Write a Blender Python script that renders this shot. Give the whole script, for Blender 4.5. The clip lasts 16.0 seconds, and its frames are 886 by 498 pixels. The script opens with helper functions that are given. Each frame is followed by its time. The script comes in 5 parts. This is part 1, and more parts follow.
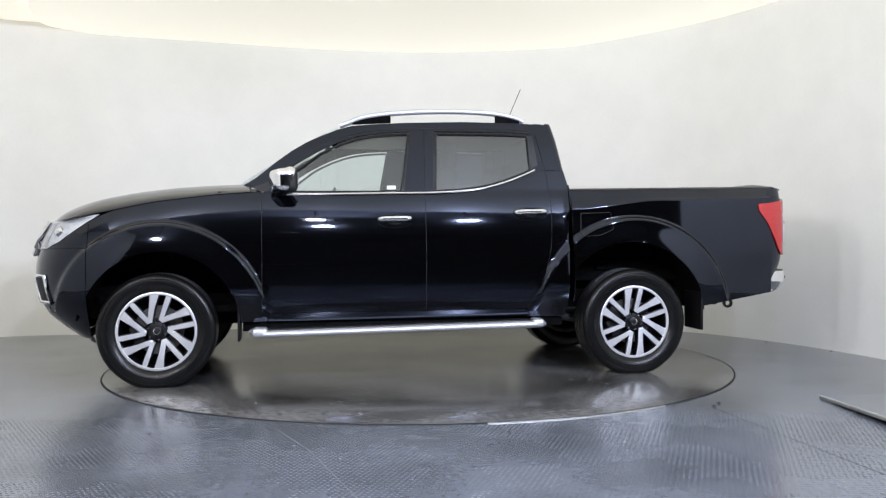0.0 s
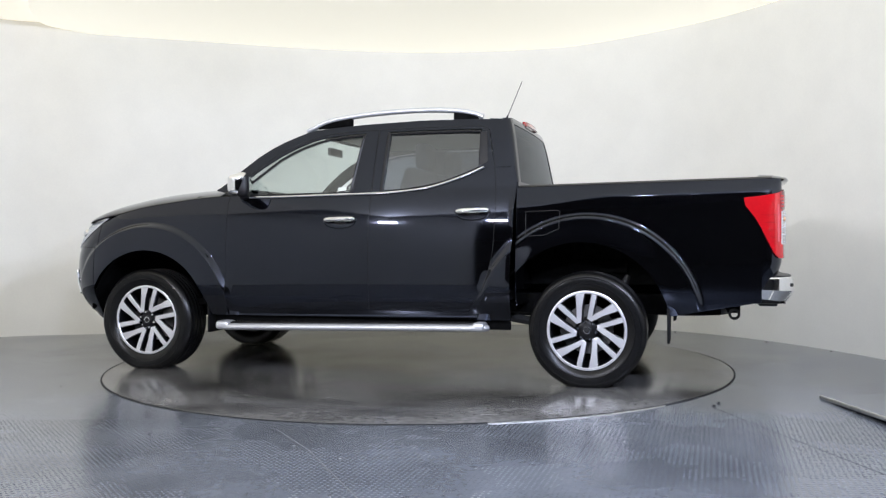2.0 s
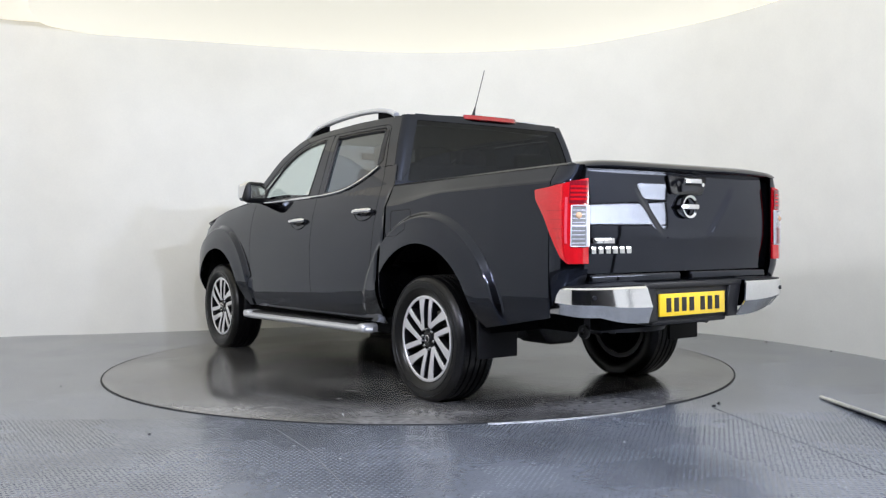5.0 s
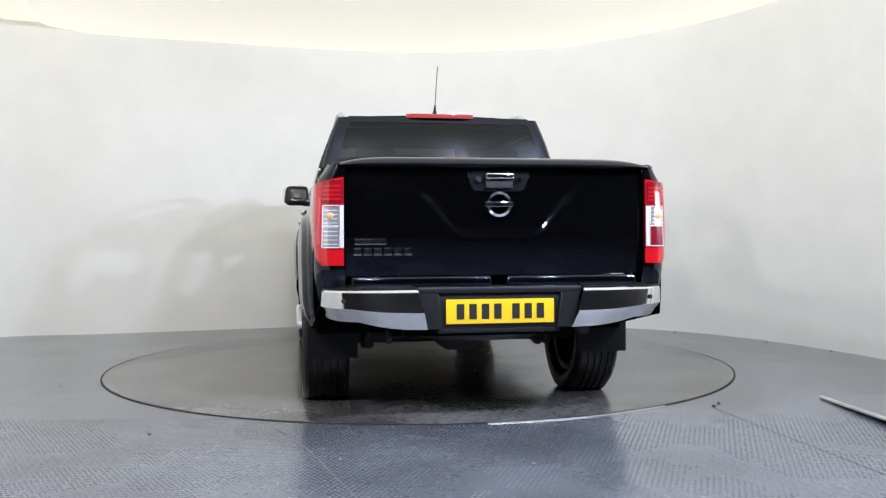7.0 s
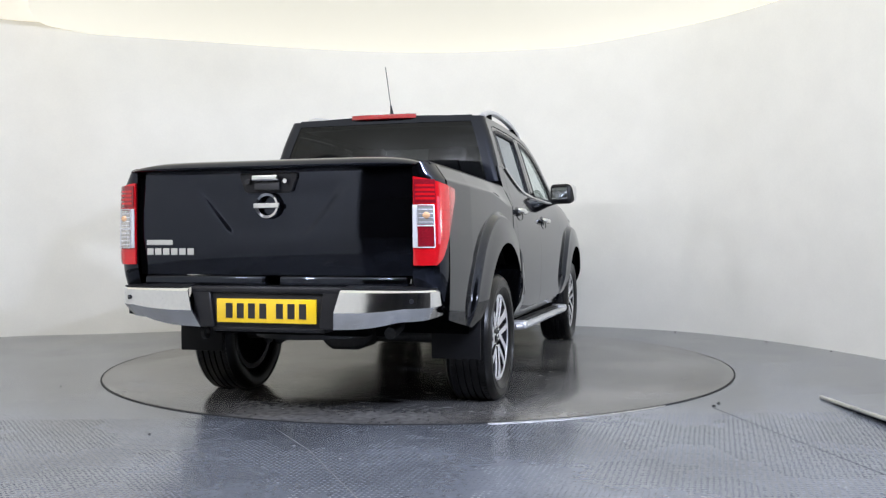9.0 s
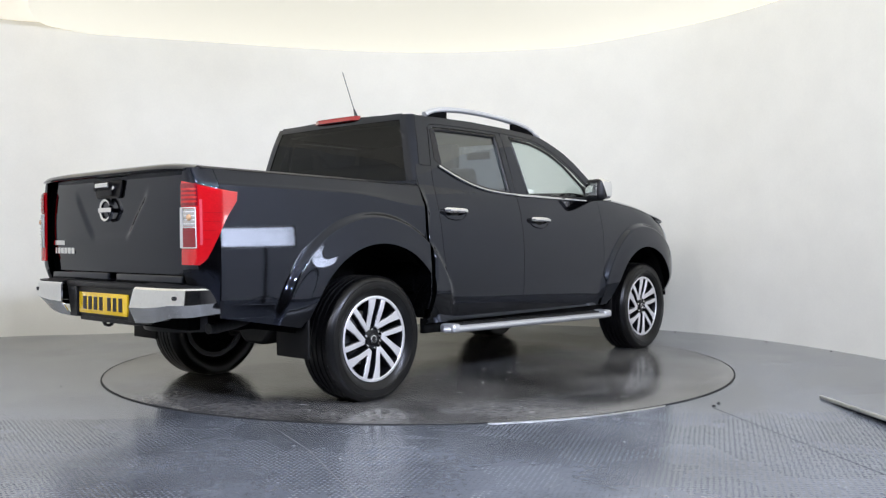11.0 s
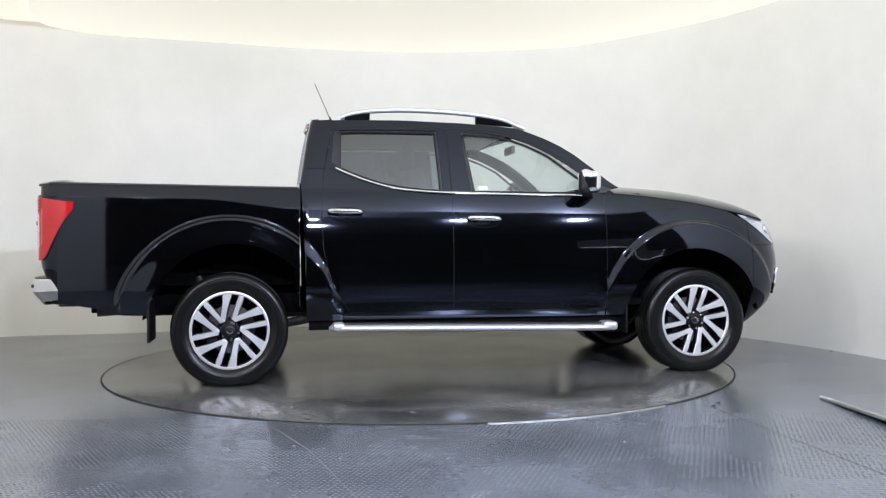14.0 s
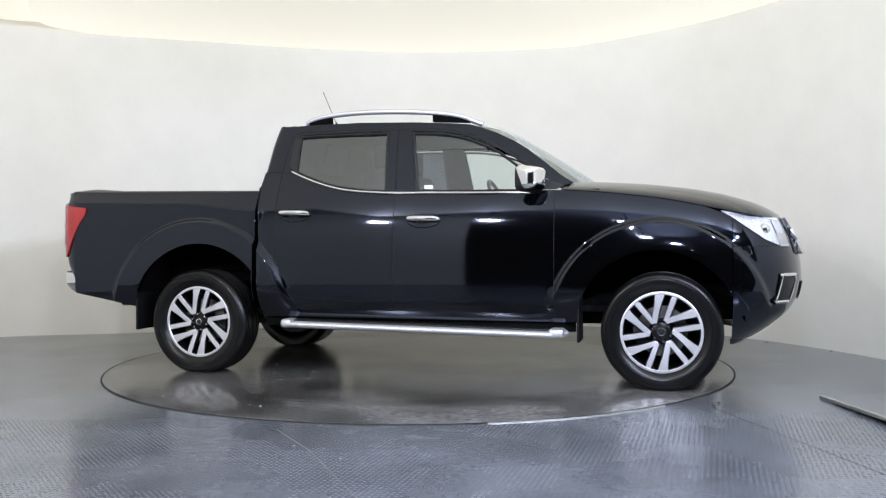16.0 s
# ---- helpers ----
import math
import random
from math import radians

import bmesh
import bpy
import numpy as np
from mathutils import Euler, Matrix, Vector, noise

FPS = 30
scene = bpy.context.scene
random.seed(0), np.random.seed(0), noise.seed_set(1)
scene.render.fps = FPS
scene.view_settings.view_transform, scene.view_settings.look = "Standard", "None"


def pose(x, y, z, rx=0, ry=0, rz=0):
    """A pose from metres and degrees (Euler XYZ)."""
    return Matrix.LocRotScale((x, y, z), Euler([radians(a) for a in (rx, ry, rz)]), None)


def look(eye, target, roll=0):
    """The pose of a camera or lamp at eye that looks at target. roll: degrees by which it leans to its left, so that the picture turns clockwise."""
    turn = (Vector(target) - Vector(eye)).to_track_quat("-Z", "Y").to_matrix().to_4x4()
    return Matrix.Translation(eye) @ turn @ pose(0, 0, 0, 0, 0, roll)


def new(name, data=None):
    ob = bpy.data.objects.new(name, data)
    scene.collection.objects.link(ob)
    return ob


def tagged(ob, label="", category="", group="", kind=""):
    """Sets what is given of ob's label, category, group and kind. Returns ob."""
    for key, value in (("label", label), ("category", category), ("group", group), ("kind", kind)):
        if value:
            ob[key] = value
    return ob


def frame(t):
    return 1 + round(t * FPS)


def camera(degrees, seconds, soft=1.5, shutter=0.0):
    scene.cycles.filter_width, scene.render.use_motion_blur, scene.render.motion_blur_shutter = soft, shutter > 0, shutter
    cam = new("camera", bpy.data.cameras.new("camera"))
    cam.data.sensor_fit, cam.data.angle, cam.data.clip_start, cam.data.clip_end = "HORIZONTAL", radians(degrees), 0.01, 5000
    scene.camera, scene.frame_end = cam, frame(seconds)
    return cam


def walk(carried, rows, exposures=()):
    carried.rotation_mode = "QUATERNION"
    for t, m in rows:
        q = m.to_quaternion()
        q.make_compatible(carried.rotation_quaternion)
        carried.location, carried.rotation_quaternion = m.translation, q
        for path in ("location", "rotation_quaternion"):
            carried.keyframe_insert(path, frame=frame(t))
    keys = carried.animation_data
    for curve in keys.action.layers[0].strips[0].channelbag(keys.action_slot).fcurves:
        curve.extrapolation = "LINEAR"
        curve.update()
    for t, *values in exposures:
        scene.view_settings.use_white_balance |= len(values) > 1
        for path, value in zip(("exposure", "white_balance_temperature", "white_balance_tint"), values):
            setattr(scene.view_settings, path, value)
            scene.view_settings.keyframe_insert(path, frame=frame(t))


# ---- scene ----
cam = camera(53.62, 16.0, soft=1.3)
EYE = pose(0, -6.645, 0.930, 90 - 0.641, 0.245, -1.481)
walk(cam, [(0.0, EYE), (16.0, EYE)], exposures=[(0.0, 0.30), (16.0, 0.30)])

# ---------------------------------------------------------------- light
world = bpy.data.worlds.new("world")
scene.world = world
world.use_nodes = True
world.node_tree.nodes["Background"].inputs[0].default_value = (0.9, 0.95, 1.0, 1)
world.node_tree.nodes["Background"].inputs[1].default_value = 0.02


def area_lamp(name, eye, target, sx, sy, watts, colour):
    data = bpy.data.lights.new(name, "AREA")
    data.shape, data.size, data.size_y, data.energy, data.color = "RECTANGLE", sx, sy, watts, colour
    ob = new(name, data)
    m = look(eye, target)
    ob.location, ob.rotation_euler = m.translation, m.to_euler()
    return ob


# small spotlights under the hall's ceiling round the opening in the wall: place, aim, watts and colour
COOL, WARM = (0.82, 0.91, 1.20), (0.91, 0.92, 1.05)
FLOODS = [((-3.2, -4.6, 2.74), (2.9, 0.0, 1.2), 49, WARM), ((-1.8, -4.9, 2.74), (2.7, 0.6, 1.4), 42, WARM), ((0.0, -5.0, 2.74), (1.0, 1.8, 1.4), 18, WARM), ((1.8, -4.9, 2.74), (-2.8, 1.5, 1.3), 76, COOL),
          ((3.2, -4.6, 2.74), (-3.6, 0.9, 1.3), 88, COOL), ((0.3, -6.2, 2.74), (0.6, 1.0, 1.1), 52, COOL), ((0.2, -8.8, 2.85), (0.2, -9.5, 0.0), 17, COOL)]
for eye, aim, watts, colour in FLOODS:
    area_lamp("flood_light", eye, aim, 0.20, 0.07, watts, colour)


# ---------------------------------------------------------------- materials
def material(name, base, rough=0.5, metal=0.0, coat=0.0, tint=None, grain=0.0, scale=40.0, bump=0.0, stain=0.0, emit=0.0, ior=1.5,
             coat_rough=0.02, rough_var=0.0):
    m = bpy.data.materials.new(name)
    m.use_nodes = True
    n, l = m.node_tree.nodes, m.node_tree.links
    b = n["Principled BSDF"]
    b.inputs["Base Color"].default_value = (*base, 1)
    b.inputs["Roughness"].default_value = rough
    b.inputs["Metallic"].default_value = metal
    b.inputs["Coat Weight"].default_value = coat
    b.inputs["Coat Roughness"].default_value = coat_rough
    b.inputs["IOR"].default_value = ior
    if tint:
        b.inputs["Specular Tint"].default_value = (*tint, 1)
    if emit:
        b.inputs["Emission Color"].default_value = (*base, 1)
        b.inputs["Emission Strength"].default_value = emit
    if grain or stain or bump or rough_var:
        co = n.new("ShaderNodeTexCoord")
        fine = n.new("ShaderNodeTexNoise")
        fine.inputs["Scale"].default_value, fine.inputs["Detail"].default_value = scale, 6
        l.new(co.outputs["Object"], fine.inputs["Vector"])
        wide = n.new("ShaderNodeTexNoise")
        wide.inputs["Scale"].default_value, wide.inputs["Detail"].default_value = scale / 22, 5
        l.new(co.outputs["Object"], wide.inputs["Vector"])
        a = n.new("ShaderNodeMapRange")
        a.inputs[1].default_value, a.inputs[2].default_value = 0.3, 0.7
        a.inputs[3].default_value, a.inputs[4].default_value = 1 - grain, 1 + grain
        l.new(fine.outputs[0], a.inputs[0])
        c = n.new("ShaderNodeMapRange")
        c.inputs[1].default_value, c.inputs[2].default_value = 0.35, 0.65
        c.inputs[3].default_value, c.inputs[4].default_value = 1 - stain, 1 + stain
        l.new(wide.outputs[0], c.inputs[0])
        k = n.new("ShaderNodeMath")
        k.operation = "MULTIPLY"
        l.new(a.outputs[0], k.inputs[0]), l.new(c.outputs[0], k.inputs[1])
        v = n.new("ShaderNodeVectorMath")
        v.operation = "SCALE"
        v.inputs[0].default_value = base
        l.new(k.outputs[0], v.inputs["Scale"]), l.new(v.outputs[0], b.inputs["Base Color"])
        if rough_var:
            r = n.new("ShaderNodeMapRange")
            r.inputs[1].default_value, r.inputs[2].default_value = 0.35, 0.65
            r.inputs[3].default_value, r.inputs[4].default_value = rough - rough_var, rough + rough_var
            l.new(wide.outputs[0], r.inputs[0]), l.new(r.outputs[0], b.inputs["Roughness"])
        if bump:
            u = n.new("ShaderNodeBump")
            u.inputs["Strength"].default_value, u.inputs["Distance"].default_value = bump, 0.002
            l.new(fine.outputs[0], u.inputs["Height"]), l.new(u.outputs[0], b.inputs["Normal"])
    return m


def glass_material(name, tint, head_on=0.04, graze=0.8):
    """Thin tinted pane: clear, with gloss that grows towards grazing sight."""
    m = bpy.data.materials.new(name)
    m.use_nodes = True
    n, l = m.node_tree.nodes, m.node_tree.links
    n.remove(n["Principled BSDF"])
    clear, shine, mix, facing = (n.new("ShaderNodeBsdfTransparent"), n.new("ShaderNodeBsdfGlossy"), n.new("ShaderNodeMixShader"),
                                 n.new("ShaderNodeLayerWeight"))
    power, scale_ = n.new("ShaderNodeMath"), n.new("ShaderNodeMath")
    power.operation, scale_.operation = "POWER", "MULTIPLY_ADD"
    power.inputs[1].default_value, scale_.inputs[1].default_value, scale_.inputs[2].default_value = 5.0, graze, head_on
    facing.inputs[0].default_value = 0.5
    clear.inputs[0].default_value = (*tint, 1)
    shine.inputs[0].default_value, shine.inputs["Roughness"].default_value = (0.90, 0.95, 1.0, 1), 0.01
    l.new(facing.outputs["Facing"], power.inputs[0]), l.new(power.outputs[0], scale_.inputs[0])
    l.new(scale_.outputs[0], mix.inputs[0]), l.new(clear.outputs[0], mix.inputs[1]), l.new(shine.outputs[0], mix.inputs[2])
    l.new(mix.outputs[0], n["Material Output"].inputs[0])
    return m


def floor_material(name, base, stain, grain=0.14):
    """Dark grey painted studio floor with a worn sheen."""
    m = material(name, base, 0.2, ior=1.8, grain=grain, scale=26, stain=stain, rough_var=0.03)
    n, l = m.node_tree.nodes, m.node_tree.links
    b = n["Principled BSDF"]
    co = n.new("ShaderNodeTexCoord")
    fine = n.new("ShaderNodeTexNoise")
    fine.inputs["Scale"].default_value, fine.inputs["Detail"].default_value = 9, 8
    l.new(co.outputs["Object"], fine.inputs["Vector"])
    u = n.new("ShaderNodeBump")
    u.inputs["Strength"].default_value, u.inputs["Distance"].default_value = 0.05, 0.003
    l.new(fine.outputs[0], u.inputs["Height"])
    l.new(u.outputs[0], b.inputs["Normal"])
    return m


PAINT = material("black_paint", (0.0012, 0.0012, 0.0014), 0.045, grain=0.25, scale=900, ior=1.62, tint=(0.68, 0.76, 1.0))
TRIM = material("black_plastic", (0.008, 0.008, 0.009), 0.4, ior=1.42, grain=0.2, scale=500, bump=0.15)
RUBBER = material("tyre_rubber", (0.0035, 0.0035, 0.0036), 0.30, ior=1.38, grain=0.3, scale=90, bump=0.2, stain=0.2)
FLAP = material("flap_rubber", (0.004, 0.004, 0.0045), 0.55, ior=1.3, grain=0.2, scale=200, bump=0.15)
DARK = material("underbody_black", (0.005, 0.005, 0.005), 0.8, ior=1.06, grain=0.4, scale=30, stain=0.3)
CHROME = material("chrome", (0.82, 0.83, 0.85), 0.05, metal=1.0)
BUMPER = material("bumper_chrome", (0.80, 0.81, 0.83), 0.11, metal=1.0, grain=0.04, scale=60)
SILVER = material("satin_silver", (0.66, 0.67, 0.69), 0.45, metal=0.75, grain=0.05, scale=200)
ALLOY = material("machined_alloy", (0.78, 0.78, 0.80), 0.36, metal=0.75, grain=0.05, scale=300)
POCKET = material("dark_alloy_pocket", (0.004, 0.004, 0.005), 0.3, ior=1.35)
STEEL = material("brake_steel", (0.35, 0.34, 0.33), 0.4, metal=1.0, grain=0.2, scale=60, stain=0.2)
CAST = material("cast_iron", (0.02, 0.02, 0.02), 0.6, grain=0.4, scale=60, stain=0.3, bump=0.3)
GLASS = glass_material("clear_window_glass", (0.83, 0.89, 0.87), 0.13)
TINTED_SIDE = glass_material("tinted_side_glass", (0.12, 0.142, 0.178), 0.16)
TINTED = glass_material("tinted_privacy_glass", (0.03, 0.032, 0.034), 0.03, 0.5)
LENS_CLEAR = glass_material("clear_lamp_lens", (0.92, 0.93, 0.95))
RED = material("red_lamp_lens", (0.42, 0.006, 0.010), 0.08, coat=1.0, grain=0.15, scale=160, bump=0.2)
RED_DEEP = material("deep_red_lamp_lens", (0.28, 0.006, 0.01), 0.12, coat=1.0, grain=0.2, scale=200, bump=0.3)
RED_DARK = material("dark_red_lamp_lens", (0.16, 0.006, 0.012), 0.10, coat=1.0, grain=0.25, scale=150, bump=0.15)
PINK = material("pale_red_lamp_strip", (0.52, 0.06, 0.08), 0.12, coat=1.0, grain=0.1, scale=120)
CLEAR_LAMP = material("clear_reflector_lamp", (0.50, 0.49, 0.47), 0.18, metal=0.7, coat=1.0, grain=0.12, scale=60, bump=0.1, stain=0.2)
AMBER = material("amber_bulb", (0.5, 0.30, 0.16), 0.2, coat=1.0)
REFLECTOR = material("lamp_reflector", (0.76, 0.77, 0.80), 0.25, metal=0.45, grain=0.3, scale=70, bump=0.8, stain=0.25)
YELLOW = material("yellow_plate", (0.72, 0.48, 0.02), 0.07, coat=0.8, grain=0.05, scale=200)
INK = material("plate_ink", (0.01, 0.01, 0.01), 0.45)
CLOTH = material("seat_cloth", (0.018, 0.018, 0.02), 0.85, grain=0.3, scale=300, bump=0.4)
CABIN = material("cabin_plastic", (0.03, 0.03, 0.032), 0.6, grain=0.2, scale=300, bump=0.2)
WALL = material("white_wall_paint", (0.84, 0.825, 0.75), 0.55, grain=0.012, scale=60, stain=0.02, bump=0.04)
CEILING = material("cream_stretch_ceiling", (0.80, 0.775, 0.68), 0.6, emit=0.60, grain=0.015, scale=20, stain=0.02)
# emission added to a plain soffit that bounced light leaves too dark
SOFFIT_GLOW = material("cream_soffit_added_glow", (0.80, 0.75, 0.65), 0.6, emit=0.60, grain=0.015, scale=20, stain=0.02)
HALL_CEILING = material("hall_ceiling_paint", (0.55, 0.55, 0.55), 0.8, grain=0.1, scale=8, stain=0.12)
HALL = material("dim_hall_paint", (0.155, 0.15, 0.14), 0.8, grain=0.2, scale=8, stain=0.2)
TUBE = material("fluorescent_tube", (1.0, 0.98, 0.94), 0.5, emit=14.0)
DIFFUSER = material("lamp_diffuser", (0.95, 0.97, 1.0), 0.5, emit=18.0)
FLOOR = floor_material("grey_studio_floor", (0.108, 0.118, 0.134), 0.30)
DISC = floor_material("stained_turntable_paint", (0.094, 0.092, 0.088), 0.6, 0.34)
MAT = material("rubber_tread_mat", (0.110, 0.122, 0.140), 0.27, ior=1.75, grain=0.15, scale=40, stain=0.25, rough_var=0.05)
SEAM = material("dark_gap", (0.008, 0.008, 0.008), 0.7)
ALU = material("aluminium_edge", (0.74, 0.73, 0.70), 0.42, metal=1.0, grain=0.15, scale=80, stain=0.2)
WORN = material("worn_dark_joint", (0.05, 0.05, 0.05), 0.6, grain=0.4, scale=60)
JOINT = material("scuffed_joint", (0.15, 0.15, 0.15), 0.6, grain=0.4, scale=60)
DIRT = material("pale_scuff", (0.28, 0.28, 0.27), 0.7, grain=0.3, scale=90)
GRIT = material("dark_grit", (0.015, 0.014, 0.013), 0.8)


# ---------------------------------------------------------------- mesh helpers
def thicken(bm, deep):
    """Give an open skin an inner side, towards the truck's middle, and closed rims."""
    bm.normal_update()
    lean = 0.0
    for f in bm.faces:
        c = f.calc_center_median()
        lean += f.normal.dot(c - Vector((max(-2.2, min(1.8, c.x)), 0, 0.85 if abs(c.x) < 3.5 else c.z))) * f.calc_area()
    if lean < 0:
        bmesh.ops.reverse_faces(bm, faces=bm.faces[:])
        bm.normal_update()
    faces, rims = bm.faces[:], [(e.verts[0], e.verts[1], e.link_loops[0].vert is e.verts[0]) for e in bm.edges if e.is_boundary]
    inner = {v: bm.verts.new(v.co - v.normal * deep) for v in bm.verts[:]}
    for f in faces:
        bm.faces.new([inner[v] for v in reversed(f.verts)])
    for a, b, same in rims:
        if not same:
            a, b = b, a
        bm.faces.new((b, a, inner[a], inner[b]))


def obj(name, bm, mat, parent=None, label="", smooth=40, solid=0.0, bevel=0.0):
    me = bpy.data.meshes.new(name)
    if solid:
        thicken(bm, solid)
    bm.normal_update()
    bm.to_mesh(me)
    bm.free()
    me.materials.append(mat)
    me.shade_smooth()
    ob = new(name, me)
    if parent:
        ob.parent = parent
    if label:
        ob["label"] = label
    if bevel:
        k = ob.modifiers.new("edge", "BEVEL")
        k.width, k.segments, k.limit_method, k.angle_limit = bevel, 2, "ANGLE", radians(40)
    me.set_sharp_from_angle(angle=radians(smooth))
    return ob


def part(name, bm, mat, parent, label="", **kw):
    return obj(name, bm, mat, parent, label, **kw)


def grid(fn, us, vs, closed=False):
    bm = bmesh.new()
    rows = [[bm.verts.new(fn(u, v)) for u in us] for v in vs]
    for a, b in zip(rows, rows[1:]):
        for i in range(len(us) - (0 if closed else 1)):
            j = (i + 1) % len(us)
            bm.faces.new((a[i], a[j], b[j], b[i]))
    return bm


def lin(a, b, n):
    return [a + (b - a) * i / (n - 1) for i in range(n)]


def resample(pts, n):
    pts = [Vector(p) for p in pts]
    d = [0.0]
    for a, b in zip(pts, pts[1:]):
        d.append(d[-1] + (b - a).length)
    out, k = [], 0
    for i in range(n):
        s = d[-1] * i / (n - 1)
        while k < len(d) - 2 and d[k + 1] < s:
            k += 1
        out.append(pts[k].lerp(pts[k + 1], (s - d[k]) / max(1e-9, d[k + 1] - d[k])))
    return out


def curve_through(pts, n):
    """Smooth curve through the points, n samples."""
    pts = [Vector(p) for p in pts]
    out, m = [], len(pts) - 1
    for i in range(n):
        s = m * i / (n - 1)
        k = min(int(s), m - 1)
        f = s - k
        p0, p1, p2, p3 = pts[max(k - 1, 0)], pts[k], pts[k + 1], pts[min(k + 2, m)]
        out.append(0.5 * ((2 * p1) + (p2 - p0) * f + (2 * p0 - 5 * p1 + 4 * p2 - p3) * f * f + (3 * p1 - p0 - 3 * p2 + p3) * f ** 3))
    return out


def strip(lo, hi, nu, nv, fn):
    """Patch between two outlines given in the plane, laid on the surface fn."""
    a, b = resample(lo, nu), resample(hi, nu)
    return grid(lambda i, v: fn(*a[i].lerp(b[i], v)), range(nu), lin(0, 1, nv))


def tube(pts, r, n=10, squash=1.0, caps=True):
    pts = [Vector(p) for p in pts]
    bm = bmesh.new()
    rows = []
    for i, p in enumerate(pts):
        d = (pts[min(i + 1, len(pts) - 1)] - pts[max(i - 1, 0)]).normalized()
        side = d.cross(Vector((0, 0, 1)))
        side = side.normalized() if side.length > 1e-4 else Vector((1, 0, 0))
        up = side.cross(d)
        rr = r[i] if isinstance(r, (list, tuple)) else r
        rows.append([bm.verts.new(p + side * math.cos(2 * math.pi * k / n) * rr + up * math.sin(2 * math.pi * k / n) * rr * squash) for k in range(n)])
    for a, b in zip(rows, rows[1:]):
        for k in range(n):
            bm.faces.new((a[k], a[(k + 1) % n], b[(k + 1) % n], b[k]))
    if caps:
        bm.faces.new(rows[0][::-1])
        bm.faces.new(rows[-1])
    return bm


def box(x0, x1, y0, y1, z0, z1, r=0.0, seg=2):
    bm = bmesh.new()
    bmesh.ops.create_cube(bm, size=1, matrix=Matrix.Translation(((x0 + x1) / 2, (y0 + y1) / 2, (z0 + z1) / 2)) @
                          Matrix.Diagonal((x1 - x0, y1 - y0, z1 - z0, 1)))
    if r:
        bmesh.ops.bevel(bm, geom=bm.edges[:], offset=r, segments=seg, profile=0.6, affect="EDGES")
    return bm


def lathe(profile, n=64, axis="y", closed=False):
    """Turn (radius, along) pairs round the axle."""
    bm = bmesh.new()
    rows = []
    for r, a in profile:
        rows.append([bm.verts.new((r * math.cos(2 * math.pi * k / n), a, r * math.sin(2 * math.pi * k / n))) for k in range(n)])
    pairs = list(zip(rows, rows[1:])) + ([(rows[-1], rows[0])] if closed else [])
    for a, b in pairs:
        for k in range(n):
            bm.faces.new((a[k], a[(k + 1) % n], b[(k + 1) % n], b[k]))
    return bm


def prism(outline, y0, y1, fn=lambda x, y, z: (x, y, z)):
    """Outline in x, z pushed from y0 to y1."""
    bm = bmesh.new()
    a = [bm.verts.new(fn(x, y0, z)) for x, z in outline]
    b = [bm.verts.new(fn(x, y1, z)) for x, z in outline]
    bm.faces.new(a), bm.faces.new(b[::-1])
    for i in range(len(a)):
        j = (i + 1) % len(a)
        bm.faces.new((a[j], a[i], b[i], b[j]))
    bmesh.ops.recalc_face_normals(bm, faces=bm.faces[:])
    return bm


def moved(bm, m):
    bm.transform(m)
    return bm


def joined(*bms):
    out = bmesh.new()
    for b in bms:
        me = bpy.data.meshes.new("t")
        b.to_mesh(me)
        b.free()
        out.from_mesh(me)
        bpy.data.meshes.remove(me)
    return out


def step01(a, b, x):
    t = max(0.0, min(1.0, (x - a) / (b - a)))
    return t * t * (3 - 2 * t)


def table(x, xs, ys):
    return float(np.interp(x, xs, ys))


def smooth_table(x, xs, ys, w=0.03):
    return sum(table(x + d * w, xs, ys) for d in (-1, -0.5, 0, 0.5, 1)) / 5


